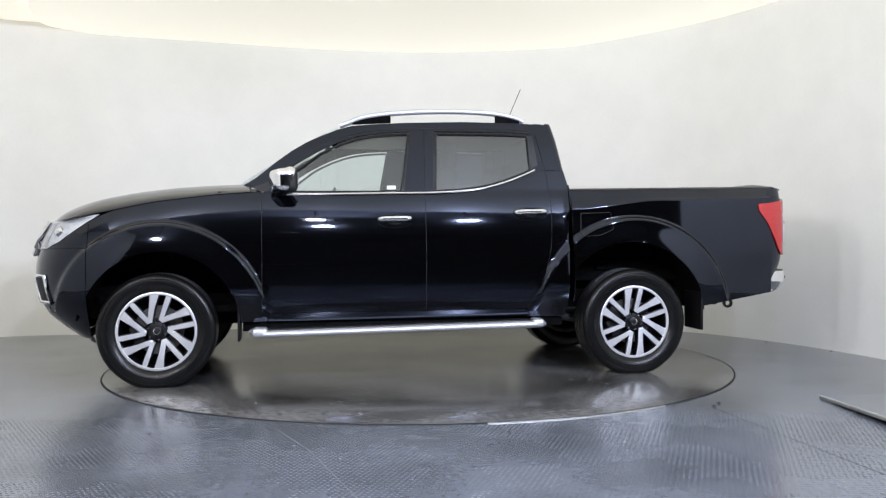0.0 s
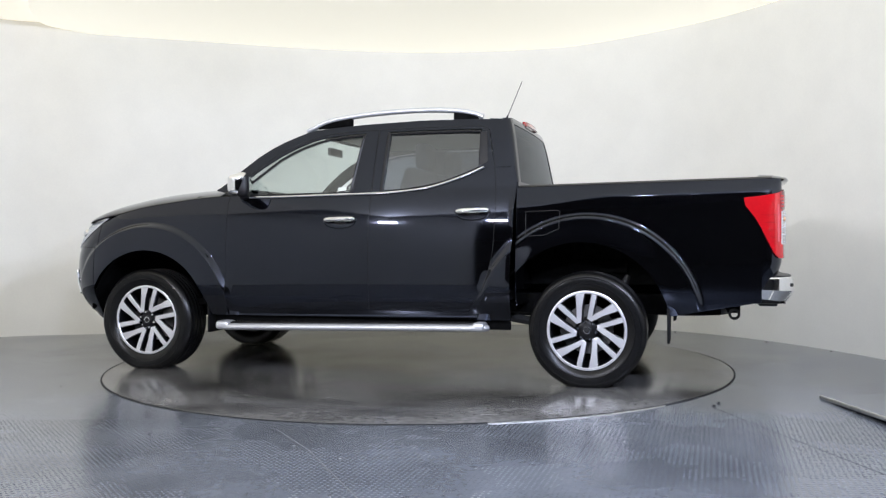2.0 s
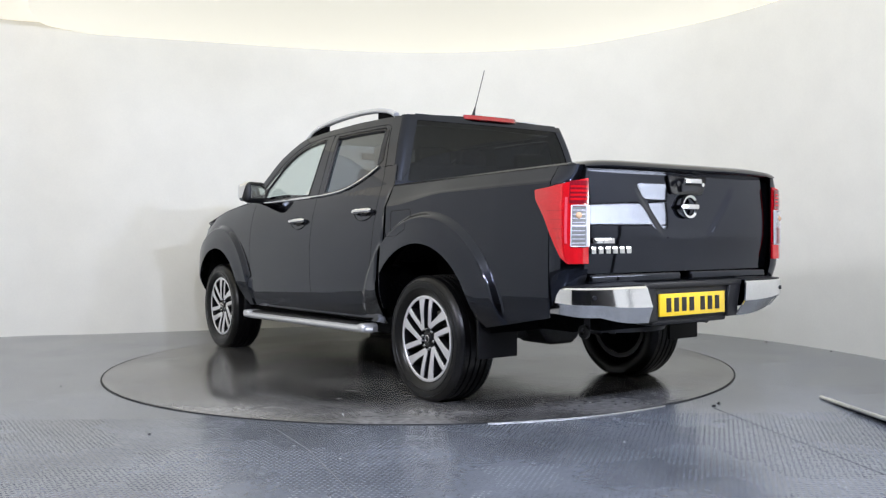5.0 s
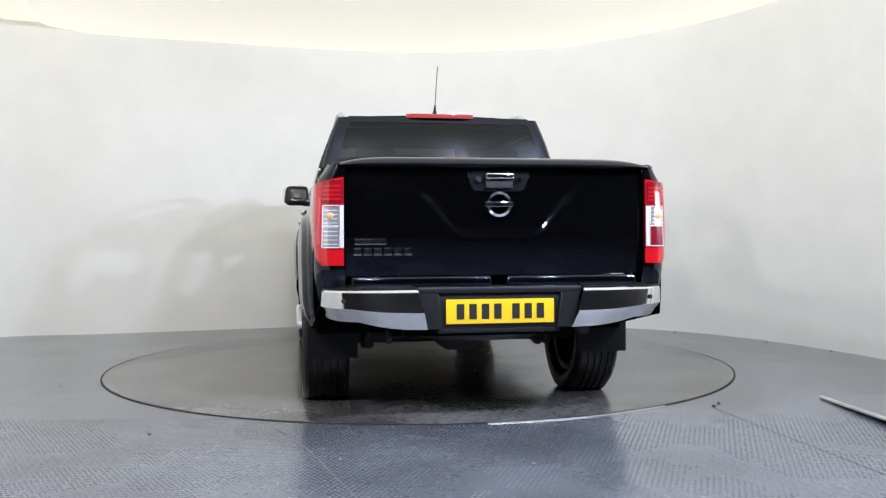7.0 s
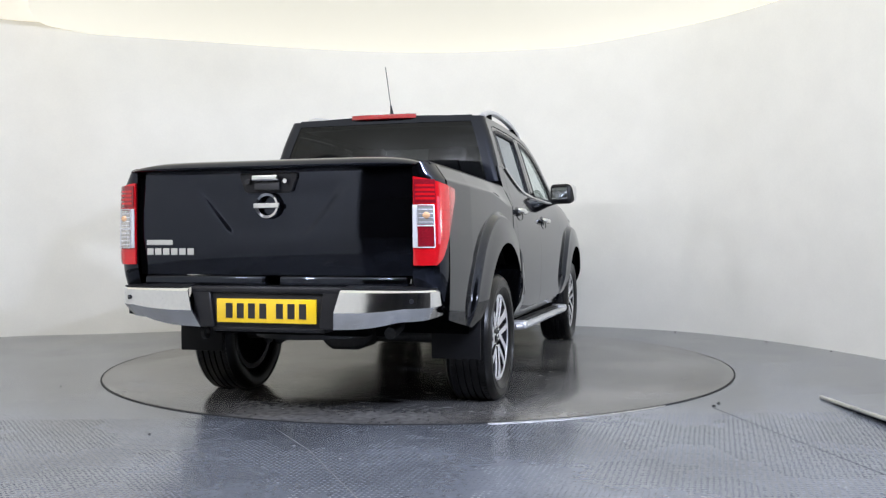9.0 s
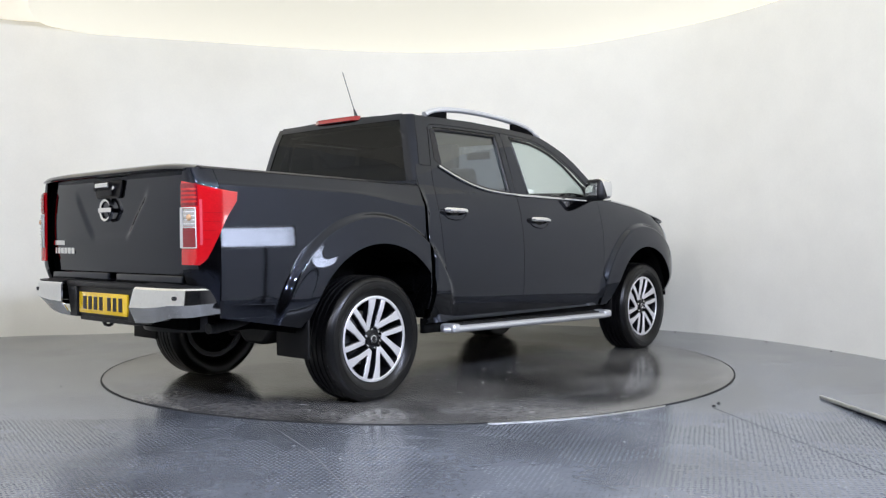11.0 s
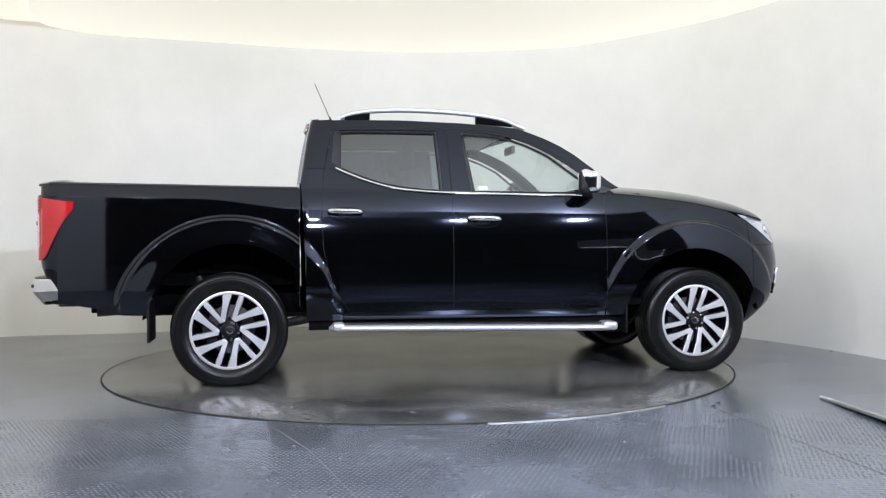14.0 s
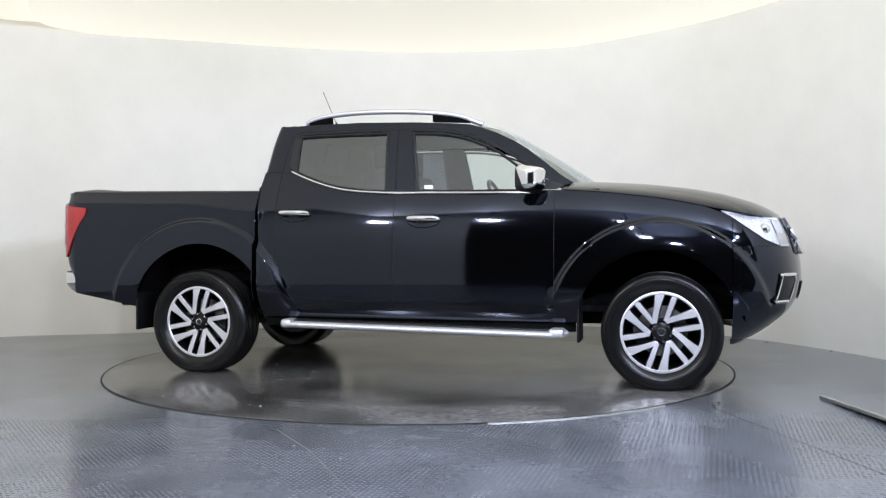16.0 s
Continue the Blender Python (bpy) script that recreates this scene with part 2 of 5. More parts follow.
# ---------------------------------------------------------------- the studio
def studio():
    # plan of the round wall: from the opening behind on one side round to the other
    plan = [(-2.35, -5.36), (-2.822, -5.179), (-3.918, -4.4), (-4.798, -3.164), (-5.205, -1.651), (-5.211, -0.207), (-4.853, 1.108), (-4.068, 1.939), (-3.084, 2.181), (-2.016, 2.51), (-1.026, 2.809),
            (0.112, 2.965), (1.249, 2.783), (2.069, 2.409), (2.676, 1.909), (3.128, 1.159), (3.413, 0.377), (3.591, -0.458), (3.688, -1.281), (3.72, -2.1), (3.72, -2.8), (3.70, -3.45)]
    pts = curve_through([(x, y, 0) for x, y in plan], 150)
    H = 3.35

    def at(i, v):
        p = pts[i]
        q = (pts[min(i + 1, 149)] - pts[max(i - 1, 0)]).normalized()
        out = Vector((-q.y, q.x, 0))
        return p + out * (0.12 if v < 0 else 0.0) + Vector((0, 0, abs(v)))
    bm = bmesh.new()
    levels = [0.0, 0.02, 0.4, 1.0, 1.8, 2.6, H]
    inner = [[bm.verts.new(at(i, z)) for i in range(150)] for z in levels]
    outer = [[bm.verts.new(at(i, -z if z else -1e-6)) for i in range(150)] for z in (0, H)]
    for a, b in zip(inner, inner[1:]):
        for i in range(149):
            bm.faces.new((a[i], a[i + 1], b[i + 1], b[i]))
    for i in range(149):
        bm.faces.new((outer[0][i + 1], outer[0][i], outer[1][i], outer[1][i + 1]))
        bm.faces.new((inner[-1][i], inner[-1][i + 1], outer[1][i + 1], outer[1][i]))
    tagged(obj("wall_round", bm, WALL), "curved off-white painted studio wall behind the turntable", "wall", kind="structure")
    # soffit above the wall, seen beside the panel's rounded corner; its glow is added
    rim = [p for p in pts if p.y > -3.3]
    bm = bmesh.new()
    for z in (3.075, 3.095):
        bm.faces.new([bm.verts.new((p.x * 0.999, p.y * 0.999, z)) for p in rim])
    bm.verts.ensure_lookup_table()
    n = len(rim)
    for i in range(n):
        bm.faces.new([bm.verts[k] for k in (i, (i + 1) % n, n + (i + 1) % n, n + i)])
    tagged(obj("trim_soffit", bm, SOFFIT_GLOW), "cream soffit with added glow above the round studio wall", "soffit", kind="structure")
    # floor
    bm = grid(lambda u, v: (u, v, 0.0), lin(-14, 14, 29), lin(-16, 8, 25))
    tagged(obj("floor", bm, FLOOR), "dark grey sealed studio floor with faint stains and sheen", "floor", kind="structure")
    # ceiling
    bm = box(-14, 14, -16, 8, 3.36, 3.5)
    tagged(obj("ceiling", bm, HALL_CEILING), "pale grey ceiling of the hall above the studio", "ceiling", kind="structure")
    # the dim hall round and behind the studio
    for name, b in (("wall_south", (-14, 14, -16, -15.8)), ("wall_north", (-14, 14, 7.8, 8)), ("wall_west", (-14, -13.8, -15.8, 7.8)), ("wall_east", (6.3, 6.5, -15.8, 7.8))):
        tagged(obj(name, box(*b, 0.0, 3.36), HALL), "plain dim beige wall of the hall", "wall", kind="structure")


studio()


def ceiling_panel():
    """Large lit cream ceiling membrane that meets the round wall."""
    plan = [(-3.0, -4.25), (-3.05, -2.6), (-3.1, -1.6), (-2.605, -0.723), (-3.053, 0.288), (-3.375, 1.025), (-3.568, 1.507), (-3.627, 1.848), (-3.529, 2.051), (-3.07, 2.176), (-2.016, 2.50), (-1.026, 2.80), (0.112, 2.956), (1.249, 2.774), (2.062, 2.40), (2.668, 1.90), (3.119, 1.155),
            (3.404, 0.375), (3.582, -0.458), (3.679, -1.281), (3.70, -2.9), (3.60, -4.25)]
    edge = curve_through([(x, y, 0) for x, y in plan], 150)
    n = len(edge)
    bm = bmesh.new()
    c = Vector((0, -1.2, 0))
    rings = []

    def sag(p, f):
        """The stretched sheet hangs a little lower along the middle of the wall."""
        return f * 0.056 * (step01(1.5, 2.7, p.x) + step01(-3.1, -3.75, p.x))
    for f, z in ((1.0, 3.04), (1.0, 2.973), (0.994, 2.970), (0.6, 2.970), (0.2, 2.970)):
        rings.append([bm.verts.new(c + (p - c) * f + Vector((0, 0, z + sag(p, f)))) for p in edge])
    for a, b in zip(rings, rings[1:]):
        for i in range(n):
            bm.faces.new((a[i], a[(i + 1) % n], b[(i + 1) % n], b[i]))
    bm.faces.new(rings[-1])
    bm.faces.new(rings[0][::-1])
    lamp_ = tagged(new("ceiling_light"), "large glowing cream ceiling light panel above the turntable", "ceiling light")
    part("membrane", bm, CEILING, lamp_, "cream glowing membrane")
    # trim is given the membrane's glow so its line doesn't show dark
    part("edge_trim", tube([p * 0.999 + Vector((0, 0, 2.974 + sag(p, 1.0))) for p in edge], 0.005, 6), CEILING, lamp_, "cream edge trim that glows like the membrane")


ceiling_panel()


def flood(eye, aim):
    b = new("floodlight")
    b.matrix_basis = look(eye, aim) @ pose(0, 0, 0.03)
    tagged(b, "small white floodlight under the hall ceiling", "floodlight", group="floodlights round the opening")
    part("housing", box(-0.13, 0.13, -0.06, 0.06, 0.0, 0.07, 0.01), WALL, b)
    part("lens", box(-0.10, 0.10, -0.035, 0.035, -0.008, 0.0), TUBE, b, "bright lens")
    back = b.matrix_basis.inverted()
    part("stem", tube([back @ Vector(eye), back @ Vector((eye[0], eye[1], 3.364))], 0.012, 8), TRIM, b)
    part("yoke", tube([(-0.14, 0, 0.04), (-0.14, 0.12, 0.09), (0.14, 0.12, 0.09), (0.14, 0, 0.04)], 0.010, 6), TRIM, b)


for eye, aim, watts, colour in FLOODS:
    flood(eye, aim)


def panel_lamp(x, y, turn):
    """Upright light panel on a stand beside the turntable; it faces along its own y."""
    b = new("panel_lamp")
    b.matrix_basis = pose(x, y, 0, 0, 0, turn)
    tagged(b, "upright white light panel on a stand, narrowed by added black louvres", "studio lamp")
    part("diffuser", box(-0.38, 0.38, 0.0, 0.006, 1.02, 1.24), DIFFUSER, b, "white glowing diffuser")
    part("frame", joined(box(-0.40, 0.40, -0.04, 0.003, 1.00, 1.02), box(-0.40, 0.40, -0.04, 0.003, 1.24, 1.26), box(-0.40, -0.38, -0.04, 0.003, 1.02, 1.24), box(0.38, 0.40, -0.04, 0.003, 1.02, 1.24),
                         box(-0.38, 0.38, -0.04, -0.03, 1.02, 1.24)), TRIM, b, "black metal frame")
    # unseen blades added to keep the panel's reflection off the truck's sides
    for k in range(57):
        x0 = -0.378 + 0.0135 * k
        part("louvre", box(x0 - 0.0004, x0 + 0.0004, 0.008, 0.040, 1.022, 1.238), SEAM, b, "thin black louvre blade added to narrow the panel's reflection")
    part("pole", tube([(0, -0.05, 0.02), (0, -0.05, 1.0)], 0.016, 10), TRIM, b)
    for a in (30, 150, 270):
        part("leg", tube([(0, -0.05, 0.30), (0.30 * math.cos(radians(a)), -0.05 + 0.30 * math.sin(radians(a)), 0.012)], 0.011, 8), TRIM, b)


panel_lamp(2.40, -2.66, 72)

# ---------------------------------------------------------------- turntable
def turntable():
    top = new("turntable")
    tagged(top, "round stained grey turntable disc set flush in the floor", "turntable")
    n = 128
    bm = bmesh.new()
    rings = []
    for r, z in ((2.254, -0.02), (2.254, 0.004), (2.249, 0.006), (1.6, 0.006), (0.9, 0.006), (0.3, 0.006)):
        rings.append([bm.verts.new((r * math.cos(2 * math.pi * k / n), r * math.sin(2 * math.pi * k / n), z)) for k in range(n)])
    for a, b in zip(rings, rings[1:]):
        for k in range(n):
            bm.faces.new((a[k], a[(k + 1) % n], b[(k + 1) % n], b[k]))
    bm.faces.new(rings[-1])
    part("disc", bm, DISC, top)
    rng = random.Random(7)
    scuffs = bmesh.new()
    for k in range(150):
        a, r = rng.uniform(0, 2 * math.pi), 2.1 * math.sqrt(rng.random())
        L, W = rng.uniform(0.006, 0.06) * rng.random(), rng.uniform(0.002, 0.010)
        m = Matrix.Translation((r * math.cos(a), r * math.sin(a), 0.0066)) @ Matrix.Rotation(rng.uniform(0, 3), 4, "Z")
        vs = [scuffs.verts.new(m @ Vector((L * math.cos(q) * rng.uniform(0.6, 1), W * math.sin(q) * rng.uniform(0.6, 1), 0))) for q in lin(0, 5.5, 8)]
        scuffs.faces.new(vs)
    tagged(part("scuff", scuffs, DIRT, top, "pale scuff marks"), kind="stuff")
    return top


TURNTABLE = turntable()
ring = lathe([(2.2570, 0.001), (2.2570, 0.0045), (2.2655, 0.0045), (2.2655, 0.001)], 160, closed=True)
ring.transform(pose(0, 0, 0, 90))
tagged(obj("turntable_gap", ring, SEAM), "thin dark gap round the turntable", "gap", kind="structure")



def tread_mat():
    """Raised lozenges of the tread sheets in front of the turntable."""
    rng = random.Random(4)
    verts, faces = [], []
    pitch, lean = 0.026, radians(8)
    for i in range(-130, 140):
        for j in range(0, 66):
            u, v = i * pitch * 0.92 + (j % 2) * pitch * 0.46, -2.05 - j * pitch * 0.95
            x, y = u * math.cos(lean) + (v + 2.8) * math.sin(-lean), u * math.sin(lean) * 0.0 + v
            if math.hypot(x, y) < 2.30 or x < -2.35 or x > 2.7 or y < -3.9 or rng.random() < 0.02:
                continue
            a = radians(38 if (i + j) % 2 else -38) + rng.uniform(-0.06, 0.06)
            L, W, h = 0.0105, 0.0042, (0.00045 + 0.0003 * rng.random()) * step01(0, 30, j + rng.uniform(-6, 6)) * step01(-2.0, -1.45, x) + 0.00005
            c, q = math.cos(a), math.sin(a)
            k = len(verts)
            for lx, ly, lz in ((L, 0, 0), (0, W, 0), (-L, 0, 0), (0, -W, 0), (L * 0.62, 0, h), (0, W * 0.5, h), (-L * 0.62, 0, h), (0, -W * 0.5, h)):
                verts.append((x + lx * c - ly * q, y + lx * q + ly * c, 0.0006 + lz))
            for m in range(4):
                o = (m + 1) % 4
                faces.append((k + m, k + o, k + 4 + o, k + 4 + m))
            faces.append((k + 4, k + 5, k + 6, k + 7))
    me = bpy.data.meshes.new("floor_tread")
    me.from_pydata(verts, [], faces)
    me.materials.append(MAT)
    tagged(new("floor_tread", me), "raised lozenge tread on grey floor sheets", "floor tread", kind="stuff")


tread_mat()


def floor_strip(name, pts, width, height, mat, label, category):
    """Low bar that follows the points on the floor."""
    bm = bmesh.new()
    rows = []
    for k, p in enumerate(pts):
        a, b = Vector(pts[max(k - 1, 0)]), Vector(pts[min(k + 1, len(pts) - 1)])
        d = (b - a).normalized()
        n = Vector((-d.y, d.x)) * width / 2
        p = Vector(p)
        rows.append([bm.verts.new((*(p + n), 0.0005)), bm.verts.new((*(p + n * 0.8), height)), bm.verts.new((*(p - n * 0.8), height)), bm.verts.new((*(p - n), 0.0005))])
    for a, b in zip(rows, rows[1:]):
        for k in range(3):
            bm.faces.new((a[k], a[k + 1], b[k + 1], b[k]))
    bm.faces.new(rows[0]), bm.faces.new(rows[-1][::-1])
    return tagged(obj(name, bm, mat), label, category, kind="structure")


arc = [(2.276 * math.cos(radians(a)), 2.276 * math.sin(radians(a))) for a in lin(-81.5, -53.6, 30)]
floor_strip("trim", arc, 0.008, 0.005, ALU, "worn aluminium edging on the turntable gap", "edging")
floor_strip("trim_seam", [(1.60, -1.883), (1.69, -2.503), (1.813, -3.248), (1.934, -3.978)], 0.0045, 0.0012, WORN, "dark joint between floor sheets", "joint")
floor_strip("trim_joint", [(-0.712, -2.328), (-0.492, -2.781), (-0.237, -3.482), (-0.096, -3.922)], 0.004, 0.0022, JOINT, "scuffed joint between floor sheets", "joint")


def ramp_plate():
    """Loose floor plate whose near end stands up, with a bright aluminium edge."""
    r = new("ramp_plate")
    tagged(r, "grey floor plate with aluminium edge tilted off the floor", "floor plate")
    edge = [(2.307, -1.656, 0.006), (2.299, -2.291, 0.024), (2.282, -2.892, 0.05)]

    def plate(k, v):
        x, y, z = edge[k]
        return (x + v * 1.1, y + v * 0.25, z)
    part("plate", grid(plate, range(3), lin(0.01, 1, 6)), FLOOR, r, solid=0.006)
    part("edge_trim", tube([Vector(e) + Vector((0, 0, 0.004)) for e in edge], 0.013, 6, squash=0.8), ALU, r, "aluminium edge trim")
    part("support", box(2.5, 3.2, -2.75, -2.65, 0.0, 0.035, 0.005), DARK, r)


ramp_plate()


def grit():
    rng = random.Random(11)
    spots = [(-1.302, -2.417, 0.008, 0), (-2.3, -0.992, 0.006, 0), (-0.574, -2.69, 0.007, 1), (-1.001, -2.317, 0.006, 1), (0.926, -2.679, 0.006, 1), (1.671, -1.772, 0.010, 0), (0.421, -2.446, 0.008, 0),
             (1.62, -1.843, 0.010, 0), (2.523, 1.975, 0.010, 0), (3.086, 1.096, 0.009, 0), (3.354, 0.43, 0.008, 0), (-1.644, 2.541, 0.007, 0), (-0.343, -2.931, 0.006, 1), (1.894, -2.188, 0.006, 1)]
    for x, y, r, pale in spots:
        bm = bmesh.new()
        bmesh.ops.create_icosphere(bm, subdivisions=1, radius=r, matrix=Matrix.Translation((x, y, r * 0.35)) @ Matrix.Diagonal((1.3, 0.9, 0.45, 1)))
        for v in bm.verts:
            v.co += Vector((rng.uniform(-1, 1), rng.uniform(-1, 1), 0)) * r * 0.25
        tagged(obj("grit", bm, DIRT if pale else GRIT), "small crumb of dirt lying on the floor", "dirt", group="crumbs on the floor")


grit()

# ---------------------------------------------------------------- the pickup truck: surfaces
# x ahead, y to its left, z up; the origin lies on the ground midway between the axles
WB = 1.575
HUB_Z = 0.352
BELT = 1.235


def nose(z):
    return smooth_table(z, [0.26, 0.34, 0.45, 0.55, 0.68, 0.80, 0.92, 1.06, 1.16], [2.10, 2.24, 2.375, 2.43, 2.455, 2.445, 2.41, 2.345, 2.20])


def shoulder(x):
    """Height of the body side's top edge."""
    if x < -1.1:
        return table(x, [-2.7, -1.1], [1.275, 1.25])
    return smooth_table(x, [-1.1, 0.9, 1.2, 1.6, 1.95, 2.2, 2.4], [1.235, 1.235, 1.215, 1.165, 1.09, 1.045, 1.03], 0.08)


def inward(x, z):
    """How far the body side lies inside its widest line at this height."""
    s = shoulder(x)
    tuck = smooth_table(z, [0.30, 0.44, 0.52, 0.62, 0.78], [-0.075, -0.026, -0.010, -0.003, 0.0], 0.025)
    k = max(0.0, (z - 0.78) / (s - 0.78))
    if x < -1.1:
        # load bed: a crease under the rail that sinks and fades towards the cab
        cab = step01(-1.75, -1.15, x)
        crease = s - 0.072 - 0.05 * cab
        lean = -0.020 * k ** 1.6 - 0.62 * (1 - 0.35 * cab) * max(0.0, z - crease + 0.006) * step01(crease - 0.012 - 0.08 * cab, crease + 0.012 + 0.03 * cab, z)
        return tuck + lean
    return tuck - 0.072 * k ** 2.3


def flare(x, z):
    """Wheel arch flares: a narrow bevel outside, then a broad face that rolls in to the arch."""
    out = 0.0
    for cx, r0, r1 in ((1.555, 0.49, 0.685), (-1.575, 0.53, 0.715)):
        r = math.hypot(x - cx, (z - 0.365))
        lift = 0.034 * (1 - step01(r1 - 0.034, r1 + 0.004, r)) + 0.014 * (1 - step01(r0 - 0.02, r1 - 0.02, r))
        out = max(out, lift * step01(0.40, 0.62, z))
    return out


def plan_width(x, z):
    if x > 1.6:
        f = nose(z)
        t = min(0.9999, (x - 1.6) / (f - 1.6))
        return 0.90 * (1 - t ** 4) ** 0.45
    if x < -1.1:
        w = table(x, [-2.75, -2.2, -1.6, -1.1], [0.872, 0.888, 0.893, 0.893])
        return w
    return 0.90


def side_y(x, z):
    if x < -1.13 and z > 1.0:
        return plan_width(x, z) + inward(x, z) + flare(x, z)
    if z > BELT and x < 1.0:
        return 0.825 - 0.285 * (z - BELT) - 0.10 * max(0, z - 1.55) ** 1.2
    return plan_width(x, z) + inward(x, z) + flare(x, z)


def on_side(s, lift=0.0):
    return lambda x, z, *_: (x, s * (side_y(x, z) + lift), z)


def arch_low(x, base):
    """Lower edge of the body side with both wheel arches cut out."""
    z = base
    for cx, r in ((1.545, 0.488), (-1.545, 0.535)):
        d = abs(x - cx)
        if d < r:
            z = max(z, 0.365 + math.sqrt(r * r - d * d))
    return z


TRUCK = new("pickup_truck")
tagged(TRUCK, "glossy black double-cab pickup truck with chrome trim parked on the turntable", "pickup truck")
GAP = 0.0018


def panel(name, s, x0, x1, low, top, nx, nz, mat=PAINT, label="", extra=(), solid=0.007):
    xs = sorted(set([round(v, 5) for v in lin(x0 + GAP, x1 - GAP, nx)] + [v for v in extra if x0 + GAP < v < x1 - GAP]))
    fn = on_side(s)

    def at(x, v):
        a, b = low(x), top(x)
        return fn(x, a + (b - a) * v)
    return part(name, grid(at, xs, lin(0, 1, nz)), mat, TRUCK, label, smooth=60, solid=solid)


def arch_samples(cx, r):
    return [cx + r * math.cos(radians(a)) for a in range(1, 180, 3)]


WIN_F_LOW = [(0.80, 1.232), (0.40, 1.234), (0.018, 1.238)]
WIN_F_TOP = [(0.765, 1.325), (0.66, 1.405), (0.556, 1.484), (0.47, 1.528), (0.399, 1.560), (0.30, 1.594), (0.204, 1.616), (0.08, 1.629), (-0.043, 1.635)]
WIN_R_LOW = [(-0.206, 1.243), (-0.35, 1.250), (-0.489, 1.268), (-0.60, 1.290), (-0.70, 1.322), (-0.80, 1.360), (-0.872, 1.392)]
WIN_R_TOP = [(-0.228, 1.640), (-0.50, 1.642), (-0.75, 1.640), (-0.868, 1.634)]


def rear_seam(z):
    """The rear door's rear edge."""
    return smooth_table(z, [0.44, 0.50, 0.62, 0.85, 1.1, 1.3, 1.5, 1.66], [-0.80, -0.85, -0.925, -0.985, -0.995, -0.985, -0.955, -0.915], 0.05)


def body_side(s):
    # front wing
    panel("front_wing", s, 0.925, 1.985, lambda x: arch_low(x, 0.40), lambda x: shoulder(x) - 0.002, 120, 110, extra=arch_samples(1.545, 0.488))
    # front door skin
    panel("front_door", s, -0.135, 0.925, lambda x: 0.455, lambda x: BELT - 0.004, 40, 46, label="front door in glossy black paint")

    # rear door skin, whose rear edge bends round the arch
    fn = on_side(s)

    def rear_door(u, v):
        z0 = 0.455
        x_top = -0.135 - GAP + (rear_seam(1.0) + 0.135 + 2 * GAP) * u
        top = table(x_top, [p[0] for p in WIN_R_LOW[::-1]], [p[1] for p in WIN_R_LOW[::-1]]) - 0.004
        z = z0 + (top - z0) * v
        x = -0.135 - GAP + (rear_seam(z) + 0.135 + 2 * GAP) * u
        return fn(x, z)
    part("rear_door", grid(rear_door, lin(0, 1, 40), lin(0, 1, 46)), PAINT, TRUCK, "rear door in glossy black paint", smooth=60, solid=0.007)

    # cab corner behind the door
    def corner(u, v):
        z = 0.44 + (1.392 - 0.44) * v
        a, b = rear_seam(z) - GAP, table(z, [0.44, 0.9, 1.29, 1.4], [-1.095, -1.105, -1.125, -1.10])
        return fn(a + (b - a) * u, z)
    part("cab_corner", grid(corner, lin(0, 1, 10), lin(0, 1, 40)), PAINT, TRUCK, smooth=60, solid=0.007)
    # sill
    part("sill_valance", box(-1.08, 1.05, s * 0.80 - 0.02, s * 0.80 + 0.02, 0.335, 0.43, 0.006), DARK, TRUCK, "black sill valance")
    part("sill", strip([(-1.09, 0.40), (1.06, 0.40)], [(-1.09, 0.452), (1.06, 0.452)], 30, 5, on_side(s, -0.012)), PAINT, TRUCK, smooth=60, solid=0.006)
    # load bed side
    panel("bed_side", s, -2.60, -1.135, lambda x: arch_low(x, table(x, [-2.62, -2.05, -1.9, -1.1], [0.545, 0.445, 0.42, 0.42])), lambda x: shoulder(x), 140, 110,
          extra=arch_samples(-1.545, 0.535), label="load bed side in glossy black paint")
    # bed rail cap
    top = [(x, s * (side_y(x, shoulder(x)) - 0.004), shoulder(x) + 0.004) for x in lin(-2.66, -1.14, 30)]
    cap = grid(lambda i, v: Vector(top[i]) + Vector((0, -s * 0.075 * v, 0.012 * math.sin(math.pi * min(1, v * 1.2)))), range(30), lin(0, 1, 6))
    part("bed_rail_cap", cap, TRIM, TRUCK, "black load bed rail cap", smooth=50, solid=0.006)
    inner = strip([(-2.6, 0.95), (-1.14, 0.95)], [(-2.6, 1.27), (-1.14, 1.25)], 8, 4, lambda x, z, *_: (x, s * 0.765, z))
    part("bed_inner_wall", inner, TRIM, TRUCK, solid=0.006)

    # roof side: A pillar, gutter and C pillar between the glass and the roof
    lo = [(0.99, 1.262), (0.90, 1.29), (0.80, 1.345), (0.70, 1.42)] + [(x + 0.012, z + 0.016) for x, z in WIN_F_TOP[2:]] + [(x, z + 0.016) for x, z in WIN_R_TOP] + [(-0.925, 1.645)]
    hi = [(1.04, 1.275), (0.96, 1.325), (0.86, 1.41), (0.743, 1.500), (0.642, 1.563), (0.542, 1.612), (0.44, 1.652), (0.343, 1.684), (0.2, 1.698), (-0.05, 1.714), (-0.44, 1.726), (-0.83, 1.722),
          (-0.93, 1.716)]
    part("roof_side", strip(lo, hi, 90, 8, on_side(s)), PAINT, TRUCK, smooth=60, solid=0.006)
    # filler in front of the window by the mirror
    part("mirror_base_panel", strip([(0.93, 1.236), (0.80, 1.236)], [(0.985, 1.262), (0.775, 1.335)], 12, 6, on_side(s, 0.002)), TRIM, TRUCK, solid=0.005)
    # B pillar and C pillar
    part("b_pillar", strip([(0.018, 1.240), (-0.043, 1.652)], [(-0.206, 1.245), (-0.228, 1.657)], 14, 6, on_side(s, -0.003)), TRIM, TRUCK, "satin black door pillar", solid=0.005)
